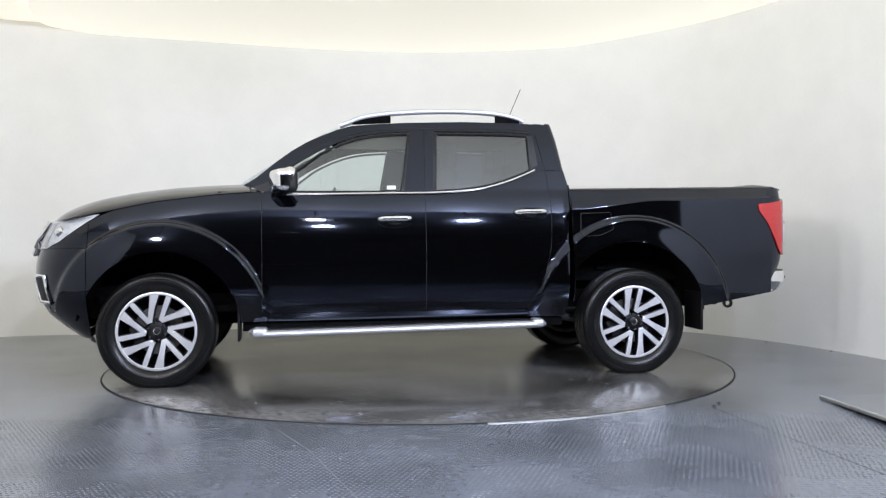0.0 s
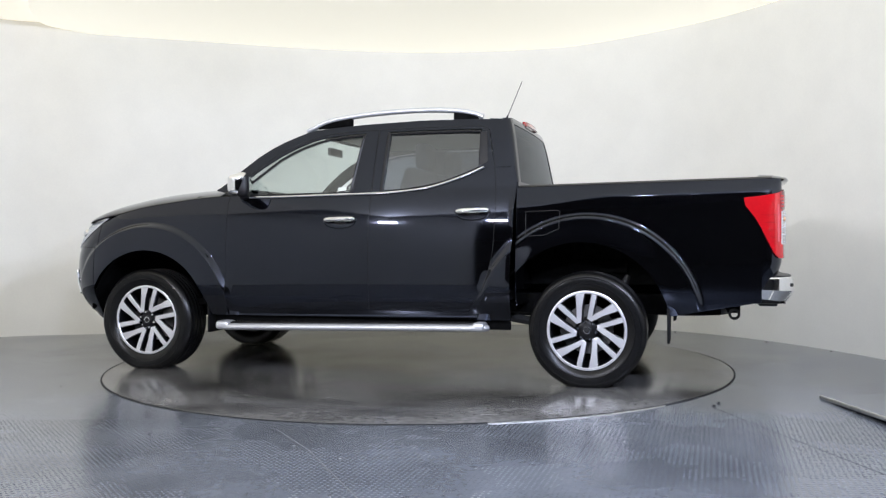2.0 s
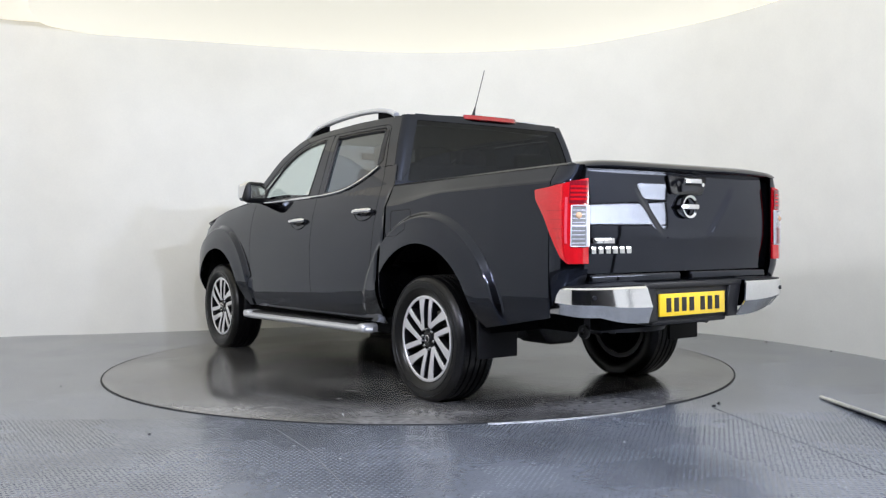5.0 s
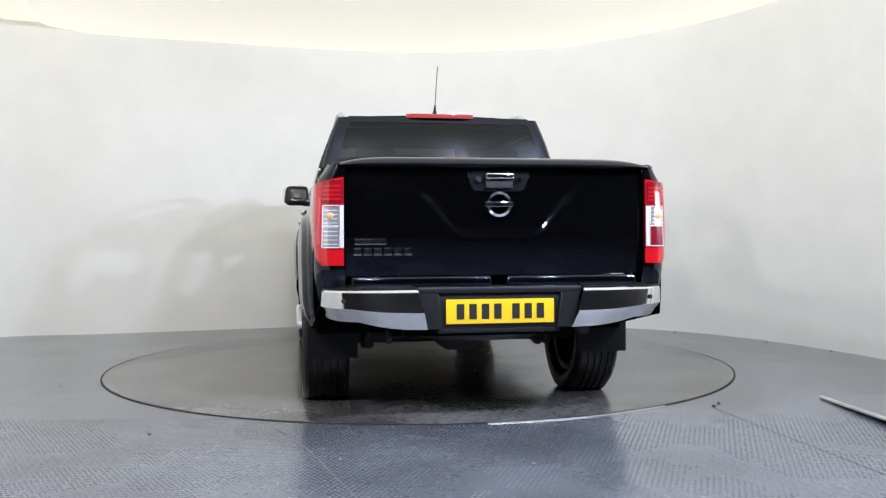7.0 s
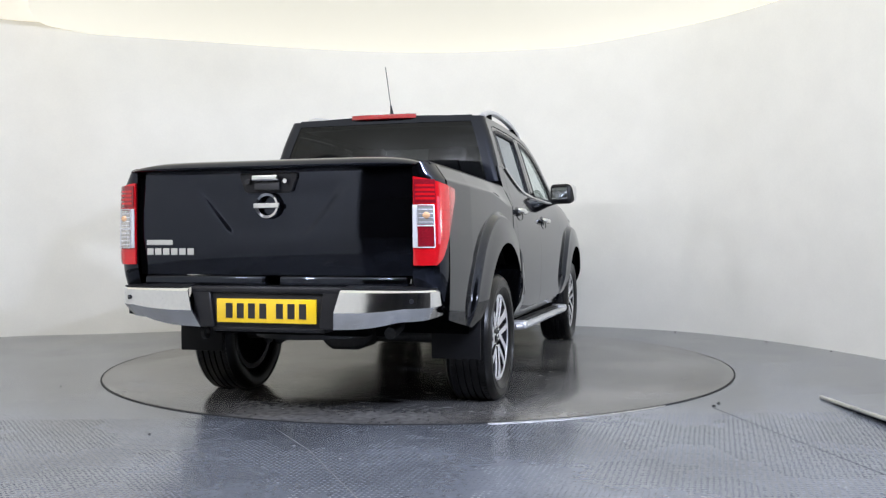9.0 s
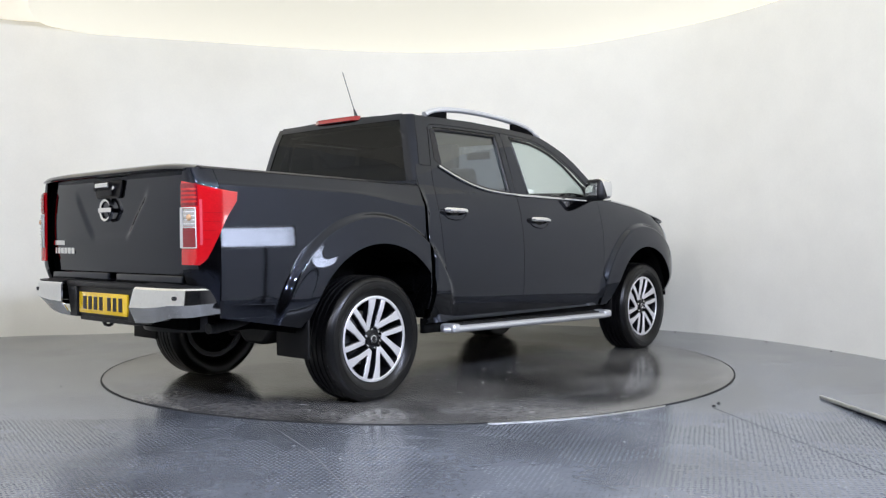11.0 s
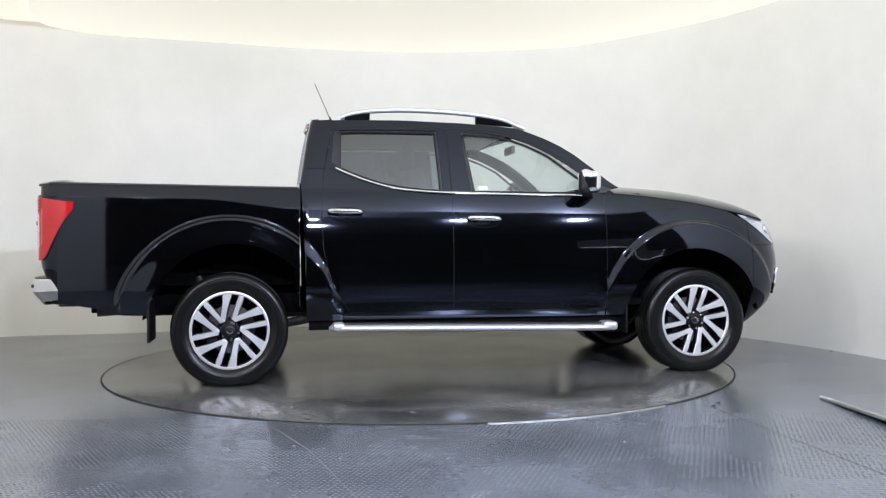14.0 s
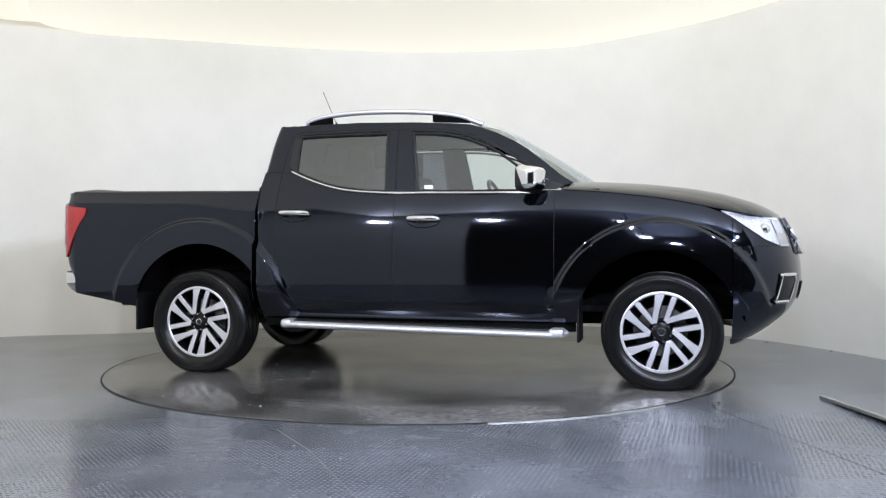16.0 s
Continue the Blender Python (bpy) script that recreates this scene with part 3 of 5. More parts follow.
    part("b_pillar_cover", strip([(0.0, 1.240), (-0.058, 1.652)], [(-0.13, 1.242), (-0.145, 1.654)], 14, 4, on_side(s, 0.002)), PAINT, TRUCK, solid=0.003)
    part("rear_pillar_cover", strip([(-0.139, 1.242), (-0.154, 1.654)], [(-0.192, 1.245), (-0.212, 1.657)], 14, 4, on_side(s, 0.002)), PAINT, TRUCK, solid=0.003)
    c_lo = [(-0.872, 1.386), (-0.872, 1.45), (-0.870, 1.634), (-0.868, 1.652)]
    c_hi = [(rear_seam(z) + 0.004, z) for z in (1.386, 1.45, 1.58, 1.652)]
    part("rear_door_frame", strip(c_lo, c_hi, 16, 8, on_side(s)), PAINT, TRUCK, smooth=60, solid=0.006)
    c_lo = [(rear_seam(z) - 0.003, z) for z in (1.386, 1.5, 1.6, 1.68, 1.722)]
    c_hi = [(-1.078, 1.386), (-1.058, 1.5), (-1.039, 1.6), (-1.021, 1.68), (-1.003, 1.716)]
    part("c_pillar", strip(c_lo, c_hi, 20, 8, on_side(s)), PAINT, TRUCK, smooth=60, solid=0.006)
    # glass
    for name, low, top, mat, label in (("front_side_window", WIN_F_LOW, WIN_F_TOP, GLASS, "clear front side window"),
                                       ("rear_side_window", WIN_R_LOW, WIN_R_TOP, TINTED_SIDE, "dark tinted rear side window")):
        ob = part(name, strip(low, top, 30, 8, on_side(s, -0.012)), mat, TRUCK, label)
        ob.visible_shadow = False
        loop = [Vector(p) for p in low] + [Vector(p) for p in top[::-1]] + [Vector(low[0])]
        seal = [on_side(s, -0.004)(p.x, p.y) for p in resample(loop, 110)]
        part("window_seal", tube(seal, 0.0095, 6, caps=False), TRIM, ob, "black rubber window seal")
    quarter = strip([(-0.876, 1.40), (-0.872, 1.634)], [(-0.925, 1.43), (-0.905, 1.634)], 12, 4, on_side(s, 0.002))
    part("quarter_trim", quarter, TRIM, TRUCK, "black quarter trim", solid=0.003)
    # chrome belt line
    line = curve_through([on_side(s, 0.006)(x, z - 0.010) for x, z in [(0.80, 1.230), (0.60, 1.230), (0.40, 1.232), (0.10, 1.237), (-0.10, 1.240), (-0.25, 1.245), (-0.42, 1.258), (-0.56, 1.280),
                                                                       (-0.70, 1.320), (-0.82, 1.366), (-0.90, 1.402)]], 60)
    part("belt_trim", tube(line, 0.0085, 8, squash=1.0), CHROME, TRUCK, "thin chrome belt line trim")
    # door handles with their dished recess, its shade put in as a dark patch
    for cx, cz in ((0.075, 1.058), (-0.842, 1.104)):
        y = side_y(cx, cz)
        cup = bmesh.new()
        bmesh.ops.create_uvsphere(cup, u_segments=28, v_segments=14, radius=1, matrix=Matrix.Translation((cx - 0.002, s * (y - 0.001), cz - 0.014)) @ Matrix.Diagonal((0.108, 0.004, 0.046, 1)))
        part("handle_recess", cup, PAINT, TRUCK)
        ring_ = [on_side(s, 0.001)(cx - 0.002 + 0.112 * math.cos(a), cz - 0.014 + 0.045 * math.sin(a)) for a in lin(0, 2 * math.pi, 40)]
        part("recess_rim", tube(ring_, 0.0032, 6, caps=False), PAINT, TRUCK)
        pts = curve_through([(cx + 0.108, s * (y + 0.012), cz - 0.004), (cx + 0.06, s * (y + 0.034), cz), (cx - 0.06, s * (y + 0.034), cz + 0.002), (cx - 0.112, s * (y + 0.012), cz + 0.003)], 14)
        part("door_handle", tube(pts, [0.010, 0.014, 0.017, 0.018] + [0.018] * 7 + [0.018, 0.016, 0.011], 12, squash=1.0), CHROME, TRUCK, "chrome door handle")
        slot = bmesh.new()
        bmesh.ops.create_uvsphere(slot, u_segments=20, v_segments=10, radius=1, matrix=Matrix.Translation((cx - 0.005, s * (y + 0.003), cz - 0.026)) @ Matrix.Diagonal((0.05, 0.004, 0.020, 1)))
        part("handle_hollow_shade", slot, SEAM, TRUCK)
    # side step
    ys = 0.905
    pts = [(-0.925, s * (ys - 0.05), 0.350), (-0.905, s * (ys - 0.01), 0.352), (-0.86, s * ys, 0.352), (0.90, s * ys, 0.322), (0.95, s * (ys - 0.01), 0.324), (0.985, s * (ys - 0.06), 0.332)]
    part("side_step_tube", tube(resample(pts, 60), 0.034, 16, squash=0.68), SILVER, TRUCK, "satin silver side step tube")
    tread = box(-0.86, 0.90, s * 0.80 - 0.075, s * 0.80 + 0.093, 0.338, 0.368, 0.008)
    tread.transform(Matrix.Translation((0.02, 0, 0.345)) @ Matrix.Rotation(radians(0.95), 4, "Y") @ Matrix.Translation((-0.02, 0, -0.345)))
    part("side_step_tread", tread, TRIM, TRUCK, "black ribbed step tread")
    for k in range(5):
        rib = box(-0.84, 0.88, s * 0.80 - 0.045 + 0.030 * k, s * 0.80 - 0.033 + 0.030 * k, 0.368, 0.373)
        rib.transform(Matrix.Translation((0.02, 0, 0.345)) @ Matrix.Rotation(radians(0.95), 4, "Y") @ Matrix.Translation((-0.02, 0, -0.345)))
        part("tread_rib", rib, RUBBER, TRUCK)
    for x0, x1 in ((-0.93, -0.85), (0.89, 0.99)):
        end = box(x0, x1, s * 0.850 - 0.085, s * 0.850 + 0.085, 0.302 if x0 > 0 else 0.330, 0.362 if x0 > 0 else 0.388, 0.028, 5)
        part("side_step_end", end, SILVER, TRUCK, "silver side step end cap", smooth=50)
    for x in (-0.7, 0.0, 0.75):
        part("step_bracket", tube([(x, s * 0.80, 0.35), (x, s * 0.55, 0.42)], 0.022, 8), DARK, TRUCK)
    # roof rail
    rail = curve_through([(0.415, s * 0.625, 1.690), (0.36, s * 0.63, 1.710), (0.26, s * 0.632, 1.749), (0.10, s * 0.632, 1.776), (-0.15, s * 0.632, 1.796), (-0.42, s * 0.632, 1.802), (-0.64, s * 0.632, 1.792),
                          (-0.78, s * 0.63, 1.770), (-0.86, s * 0.625, 1.740)], 60)
    part("roof_rail", tube(rail, 0.023, 12, squash=0.8), SILVER, TRUCK, "satin silver roof rail")
    for x0, x1, z0, z1 in ((0.33, 0.07, 1.725, 1.778), (-0.66, -0.83, 1.795, 1.765)):
        foot = prism([(x0, 1.70), (x1, 1.715), (x1, z1), ((x0 + x1) / 2, (z0 + z1) / 2 + 0.012), (x0, z0)], s * 0.618, s * 0.646)
        part("roof_rail_foot", foot, DARK, TRUCK, "black roof rail foot", bevel=0.004)
    # mirror
    mx, my, mz = 0.785, s * 0.935, 1.300
    shell = bmesh.new()
    bmesh.ops.create_cube(shell, size=1, matrix=Matrix.Diagonal((0.140, 0.205, 0.172, 1)))
    bmesh.ops.bevel(shell, geom=shell.edges[:], offset=0.056, segments=6, affect="EDGES", profile=0.6)
    for v in shell.verts:
        if v.co.x > 0:
            v.co.x *= 1.15 - 1.2 * abs(v.co.y)
            v.co.z *= 0.86
    low = shell.copy()
    bmesh.ops.bisect_plane(shell, geom=shell.verts[:] + shell.edges[:] + shell.faces[:], plane_co=(-0.015, 0, -0.01), plane_no=(0.92, 0, 0.38), clear_inner=True)
    bmesh.ops.bisect_plane(low, geom=low.verts[:] + low.edges[:] + low.faces[:], plane_co=(-0.017, 0, -0.011), plane_no=(0.92, 0, 0.38), clear_outer=True)
    at = Matrix.Translation((mx, my, mz)) @ Matrix.Rotation(radians(s * 20), 4, "Z")
    mir = part("mirror_housing", moved(low, at), TRIM, TRUCK, "black door mirror housing")
    part("mirror_cap", moved(shell, at), CHROME, mir, "chrome mirror cap")
    part("mirror_lens", moved(box(-0.0735, -0.068, -0.070, 0.070, -0.050, 0.050, 0.003), at), CHROME, mir, "mirror glass")
    part("mirror_arm", tube([(0.80, s * 0.82, 1.235), (0.79, s * 0.88, 1.245), (0.78, s * 0.94, 1.262)], [0.05, 0.042, 0.035], 12, squash=0.7), TRIM, mir)
    # arch liner
    for cx, r in ((1.545, 0.52), (-1.545, 0.565)):
        lin_ = grid(lambda a, v: (cx + r * math.cos(radians(a)), s * (0.40 + 0.44 * v), 0.365 + r * math.sin(radians(a))), lin(6, 174, 32), lin(0, 1, 4))
        part("wheel_arch_liner", lin_, DARK, TRUCK, "black wheel arch liner", solid=0.004)
    # mud flaps
    part("mud_flap", box(-2.075, -2.058, s * 0.76 - 0.135, s * 0.76 + 0.135, 0.285, 0.55, 0.006), FLAP, TRUCK, "black rubber mud flap")
    part("front_mud_flap", box(1.065, 1.08, s * 0.77 - 0.11, s * 0.77 + 0.11, 0.275, 0.56, 0.005), FLAP, TRUCK, "black rubber mud flap")
    top = [(0.945, 1.25), (0.905, 1.285), (0.80, 1.368), (0.69, 1.450), (0.58, 1.520)] + [(x + 0.022, z + 0.034) for x, z in WIN_F_TOP[4:]] + [(-0.20, 1.674), (-0.5, 1.676), (-0.84, 1.672), (-0.91, 1.655)]
    part("door_seam", tube([on_side(s, 0.0005)(p.x, p.y) for p in curve_through([(x, z, 0) for x, z in top], 70)], 0.0026, 6), SEAM, TRUCK)
    part("door_seam", tube([on_side(s, 0.0026)(x, z) for x, z in ((-0.134, 1.245), (-0.15, 1.672))], 0.0026, 6), SEAM, TRUCK)
    if s > 0:
        flap = [(-1.20, 1.095), (-1.40, 1.10), (-1.41, 1.09), (-1.41, 0.985), (-1.32, 0.945), (-1.21, 0.94), (-1.195, 0.955), (-1.195, 1.085), (-1.20, 1.095)]
        part("fuel_flap_seam", tube([on_side(s, 0.0)(p.x, p.y) for p in resample(flap, 70)], 0.0022, 5, caps=False), SEAM, TRUCK, "thin seam round the fuel flap")
    part("window_sticker", strip([(0.055, 1.255), (0.115, 1.254)], [(0.055, 1.28), (0.115, 1.279)], 3, 3, on_side(s, -0.016)), WALL, TRUCK, "small white window sticker", solid=0.001)
    for xs in (0.925, -0.135):
        part("door_seam", tube([on_side(s, -0.0045)(xs, z) for z in lin(0.46, 1.228, 20)], 0.003, 6), SEAM, TRUCK)
    part("door_seam", tube([on_side(s, -0.0045)(rear_seam(z), z) for z in lin(0.46, 1.66, 30)], 0.003, 6), SEAM, TRUCK)


for side in (1, -1):
    body_side(side)


# ---------------------------------------------------------------- hood, roof, screens
def nose_point(theta, z, lift=0.0):
    """Front corner and face: theta 0 at the wing, 90 at the middle."""
    f = nose(z)
    c, q = max(0.0, math.cos(radians(theta))), max(0.0, math.sin(radians(theta)))
    x = 1.6 + (f - 1.6) * q ** 0.5
    w = 0.90 * c ** 0.9
    inw = inward(x, z) * c ** 0.3
    return Vector((x + lift * q, w + inw + lift * c + flare(x, z), z))


def wrap(lo, hi, nu, nv, lift=0.0, s=1, butt=False):
    """Patch on the nose in theta, z; butt: theta counts from the wing's front edge."""
    def fn(t, z, *_):
        if butt:
            e = math.degrees(math.asin(((1.988 - 1.6) / (nose(z) - 1.6)) ** 2))
            t = e + (90 - e) * t / 90 if t <= 90 else 180 - (e + (90 - e) * (180 - t) / 90)
        p = nose_point(t, z, lift) if t <= 90 else nose_point(180 - t, z, lift)
        return (p.x, s * (p.y if t <= 90 else -p.y), p.z)
    return strip(lo, hi, nu, nv, fn)


def front_end():
    part("front_bumper", wrap([(0, 0.30), (180, 0.30)], [(0, 0.872), (180, 0.872)], 140, 44, butt=True), PAINT, TRUCK, "black front bumper", smooth=60, solid=0.006)
    part("nose_panel", wrap([(0, 0.872), (180, 0.872)], [(0, 1.088), (180, 1.088)], 120, 12, -0.012, butt=True), TRIM, TRUCK, solid=0.006)
    for s in (1, -1):
        part("wing_front", wrap([(0, 0.875), (30, 0.875)], [(0, 1.088), (3, 1.088)], 14, 14, 0.0, s, butt=True), PAINT, TRUCK, smooth=60, solid=0.006)
    part("air_dam", wrap([(3, 0.265), (177, 0.265)], [(0, 0.302), (180, 0.302)], 60, 5, -0.02, butt=True), TRIM, TRUCK, solid=0.006)
    for s in (1, -1):
        lamp = part("headlight", wrap([(11.6, 1.078), (19, 1.0), (29, 0.91), (42, 0.865), (53, 0.868)], [(11.2, 1.096), (17, 1.089), (28, 1.076), (42, 1.062), (53, 1.052)], 26, 10, 0.010, s), LENS_CLEAR, TRUCK,
                    "clear headlight lens over a bright reflector")
        part("headlight_reflector", wrap([(12.5, 1.078), (19.5, 1.004), (30, 0.915), (42, 0.872), (52, 0.874)], [(12, 1.091), (17, 1.085), (28, 1.072), (42, 1.058), (52, 1.048)], 20, 8, 0.004, s), REFLECTOR, lamp)
        eye = bmesh.new()
        p = nose_point(33, 0.975, 0.012)
        bmesh.ops.create_uvsphere(eye, u_segments=20, v_segments=12, radius=0.034, matrix=Matrix.Translation((p.x - 0.012, s * (p.y - 0.012), p.z)))
        part("headlight_projector", eye, CHROME, lamp)
        part("headlight_bezel", wrap([(40.5, 0.880), (41.5, 0.880)], [(40.5, 1.05), (41.5, 1.05)], 4, 8, 0.0062, s), TRIM, lamp, "dark inner bezel", solid=0.001)
        part("headlight_strip", wrap([(13.5, 1.076), (28, 1.052), (50, 1.03)], [(13.2, 1.085), (28, 1.062), (50, 1.042)], 16, 3, 0.0075, s), WALL, lamp, "white light strip", solid=0.001)
        part("indicator_lens", wrap([(40, 0.885), (51, 0.885)], [(41, 0.955), (51, 0.955)], 8, 5, 0.0065, s), CLEAR_LAMP, lamp, solid=0.001)
        fog = [(36, 0.535), (50, 0.535), (53, 0.70), (38, 0.70), (36, 0.535)]
        loop = [nose_point(t, z, 0.006) for t, z in [tuple(v) for v in resample(fog, 60)]]
        part("fog_lamp_surround", tube([(p.x, s * p.y, p.z) for p in loop], 0.012, 8, caps=False), CHROME, TRUCK, "chrome fog lamp surround")
        part("fog_lamp_recess", wrap([(37, 0.545), (49.5, 0.545)], [(39, 0.69), (52, 0.69)], 10, 8, 0.003, s), SEAM, TRUCK)
    g = part("grille", wrap([(57, 0.83), (123, 0.83)], [(57, 1.045), (123, 1.045)], 40, 8, 0.006), TRIM, TRUCK, "dark grille with chrome surround", solid=0.006)
    for z in (0.87, 0.91, 0.95, 0.99, 1.02):
        part("grille_bar", wrap([(60, z), (120, z)], [(60, z + 0.012), (120, z + 0.012)], 24, 3, 0.009), SILVER, g, solid=0.006)
    for s in (1, -1):
        pts = [nose_point(t, z, 0.02) for t, z in [tuple(v) for v in resample([(58, 1.045), (60, 0.95), (66, 0.84), (90, 0.825)], 30)]]
        part("grille_surround", tube([(p.x, s * p.y, p.z) for p in pts], 0.020, 8), CHROME, g)
    part("plate_front", wrap([(72, 0.53), (108, 0.53)], [(72, 0.64), (108, 0.64)], 20, 4, 0.012), TRIM, TRUCK, solid=0.006)
    # bonnet
    zc = lambda x: smooth_table(x, [0.9, 1.1, 1.3, 1.5, 1.75, 1.95, 2.12, 2.22, 2.32], [1.310, 1.306, 1.298, 1.285, 1.256, 1.218, 1.166, 1.125, 1.068], 0.05)

    def bonnet(u, v):
        x = 1.0 + 1.315 * u
        e = plan_width(x, 1.07) + inward(x, shoulder(x)) * (1 - 0.8 * step01(1.8, 2.15, x))
        s_ = shoulder(x) + 0.002
        top = max(zc(x), s_)
        y = e * v
        rib = 0.008 * (step01(0.50, 0.62, abs(v)) - 0.4 * step01(0.62, 0.8, abs(v)))
        return (x + 0.03 * (1 - v * v) * (1 - u), y, s_ + (top - s_) * (1 - abs(v) ** 3.0) ** 0.8 + rib * (1 - abs(v) ** 6) * (1 - u * 0.6))
    part("bonnet", grid(bonnet, lin(0, 1, 60), [math.sin(radians(a)) for a in lin(-90, 90, 61)]), PAINT, TRUCK, "glossy black bonnet with raised flanks", smooth=60, solid=0.006)
    part("scuttle", grid(lambda u, v: (0.96 + 0.24 * u, 0.80 * v, 1.235 + 0.045 * (1 - abs(v) ** 3)), lin(0, 1, 6), lin(-1, 1, 20)), TRIM, TRUCK, solid=0.006)
    # windscreen
    def screen(u, v):
        x0, z0 = 1.17 - 0.19 * abs(v) ** 2.2, 1.275
        x1, z1 = 0.47 - 0.11 * abs(v) ** 2.2, 1.715 - 0.022 * v * v
        y = v * (0.785 + (0.635 - 0.785) * u)
        return (x0 + (x1 - x0) * u, y, z0 + (z1 - z0) * u + 0.012 * math.sin(math.pi * u))
    ob = part("windscreen", grid(screen, lin(0, 1, 16), lin(-1, 1, 30)), GLASS, TRUCK, "clear curved windscreen")
    ob.visible_shadow = False

    # roof
    def roof(u, v):
        x = 0.48 - 0.11 * abs(v) ** 2.2 * (1 - u) + (-1.038 - 0.48) * u + 0.045 * abs(v) ** 10 * u ** 4
        z = smooth_table(x, [-1.05, -0.95, -0.83, -0.44, -0.05, 0.2, 0.343, 0.50], [1.718, 1.730, 1.736, 1.741, 1.728, 1.706, 1.690, 1.662], 0.05)
        w = side_y(x, min(1.725, z - 0.018)) - 0.002
        return (x, w * v, z + 0.022 * (1 - v * v) - 0.026 * abs(v) ** 8)
    part("roof", grid(roof, lin(0, 1, 50), [math.sin(radians(a)) for a in lin(-90, 90, 41)]), PAINT, TRUCK, "glossy black roof", smooth=60, solid=0.006)
    part("antenna_base", tube([(-0.875, 0.005, 1.752), (-0.885, 0.005, 1.80), (-0.90, 0.005, 1.835)], [0.020, 0.010, 0.005], 10), TRIM, TRUCK)
    part("antenna", tube([(-0.895, 0.005, 1.82), (-1.005, 0.005, 2.075)], 0.0026, 8), TRIM, TRUCK, "thin whip antenna")

    # back of the cab with its window
    def back(y, z):
        return (table(z, [1.0, 1.286, 1.60, 1.706, 1.74], [-1.135, -1.13, -1.072, -1.045, -1.03]) - 0.03 * (1 - (y / 0.8) ** 2) * step01(1.0, 1.5, z), y, z)
    w = lambda z: side_y(-1.05, z) - 0.001
    part("cab_back", grid(lambda v, z: back(v * w(z), z), lin(-1, 1, 24), lin(0.5, 1.29, 10)), PAINT, TRUCK, solid=0.006)
    for s in (1, -1):
        part("cab_back_pillar", grid(lambda a, z: Vector(back(s * (w(z) - 0.045 + 0.045 * math.sin(radians(a)) - 0.03 * max(0, -a) / 20), z)) + Vector((0.045 * (1 - math.cos(radians(max(0, a)))), 0, 0)),
                                     [-20] + lin(0, 90, 12), lin(1.29, 1.722, 16)), PAINT, TRUCK, smooth=70, solid=0.006)
    part("cab_back_header", grid(lambda v, z: back(v * (w(z) - 0.07), z), lin(-1, 1, 24), lin(1.688, 1.730, 5)), PAINT, TRUCK, smooth=70, solid=0.006)
    ob = part("rear_window", grid(lambda v, z: Vector(back(v * (w(z) - 0.07), z)) + Vector((0.004, 0, 0)), lin(-1, 1, 24), lin(1.285, 1.69, 12)), TINTED, TRUCK, "dark tinted rear cab window")
    ob.visible_shadow = False
    part("high_brake_light", grid(lambda v, z: Vector(back(v * 0.225, z)) + Vector((-0.022 * (1 - v ** 6), 0, 0)), lin(-1, 1, 20), lin(1.722, 1.750, 4)), RED_DEEP, TRUCK, "red high brake light", solid=0.01)


front_end()


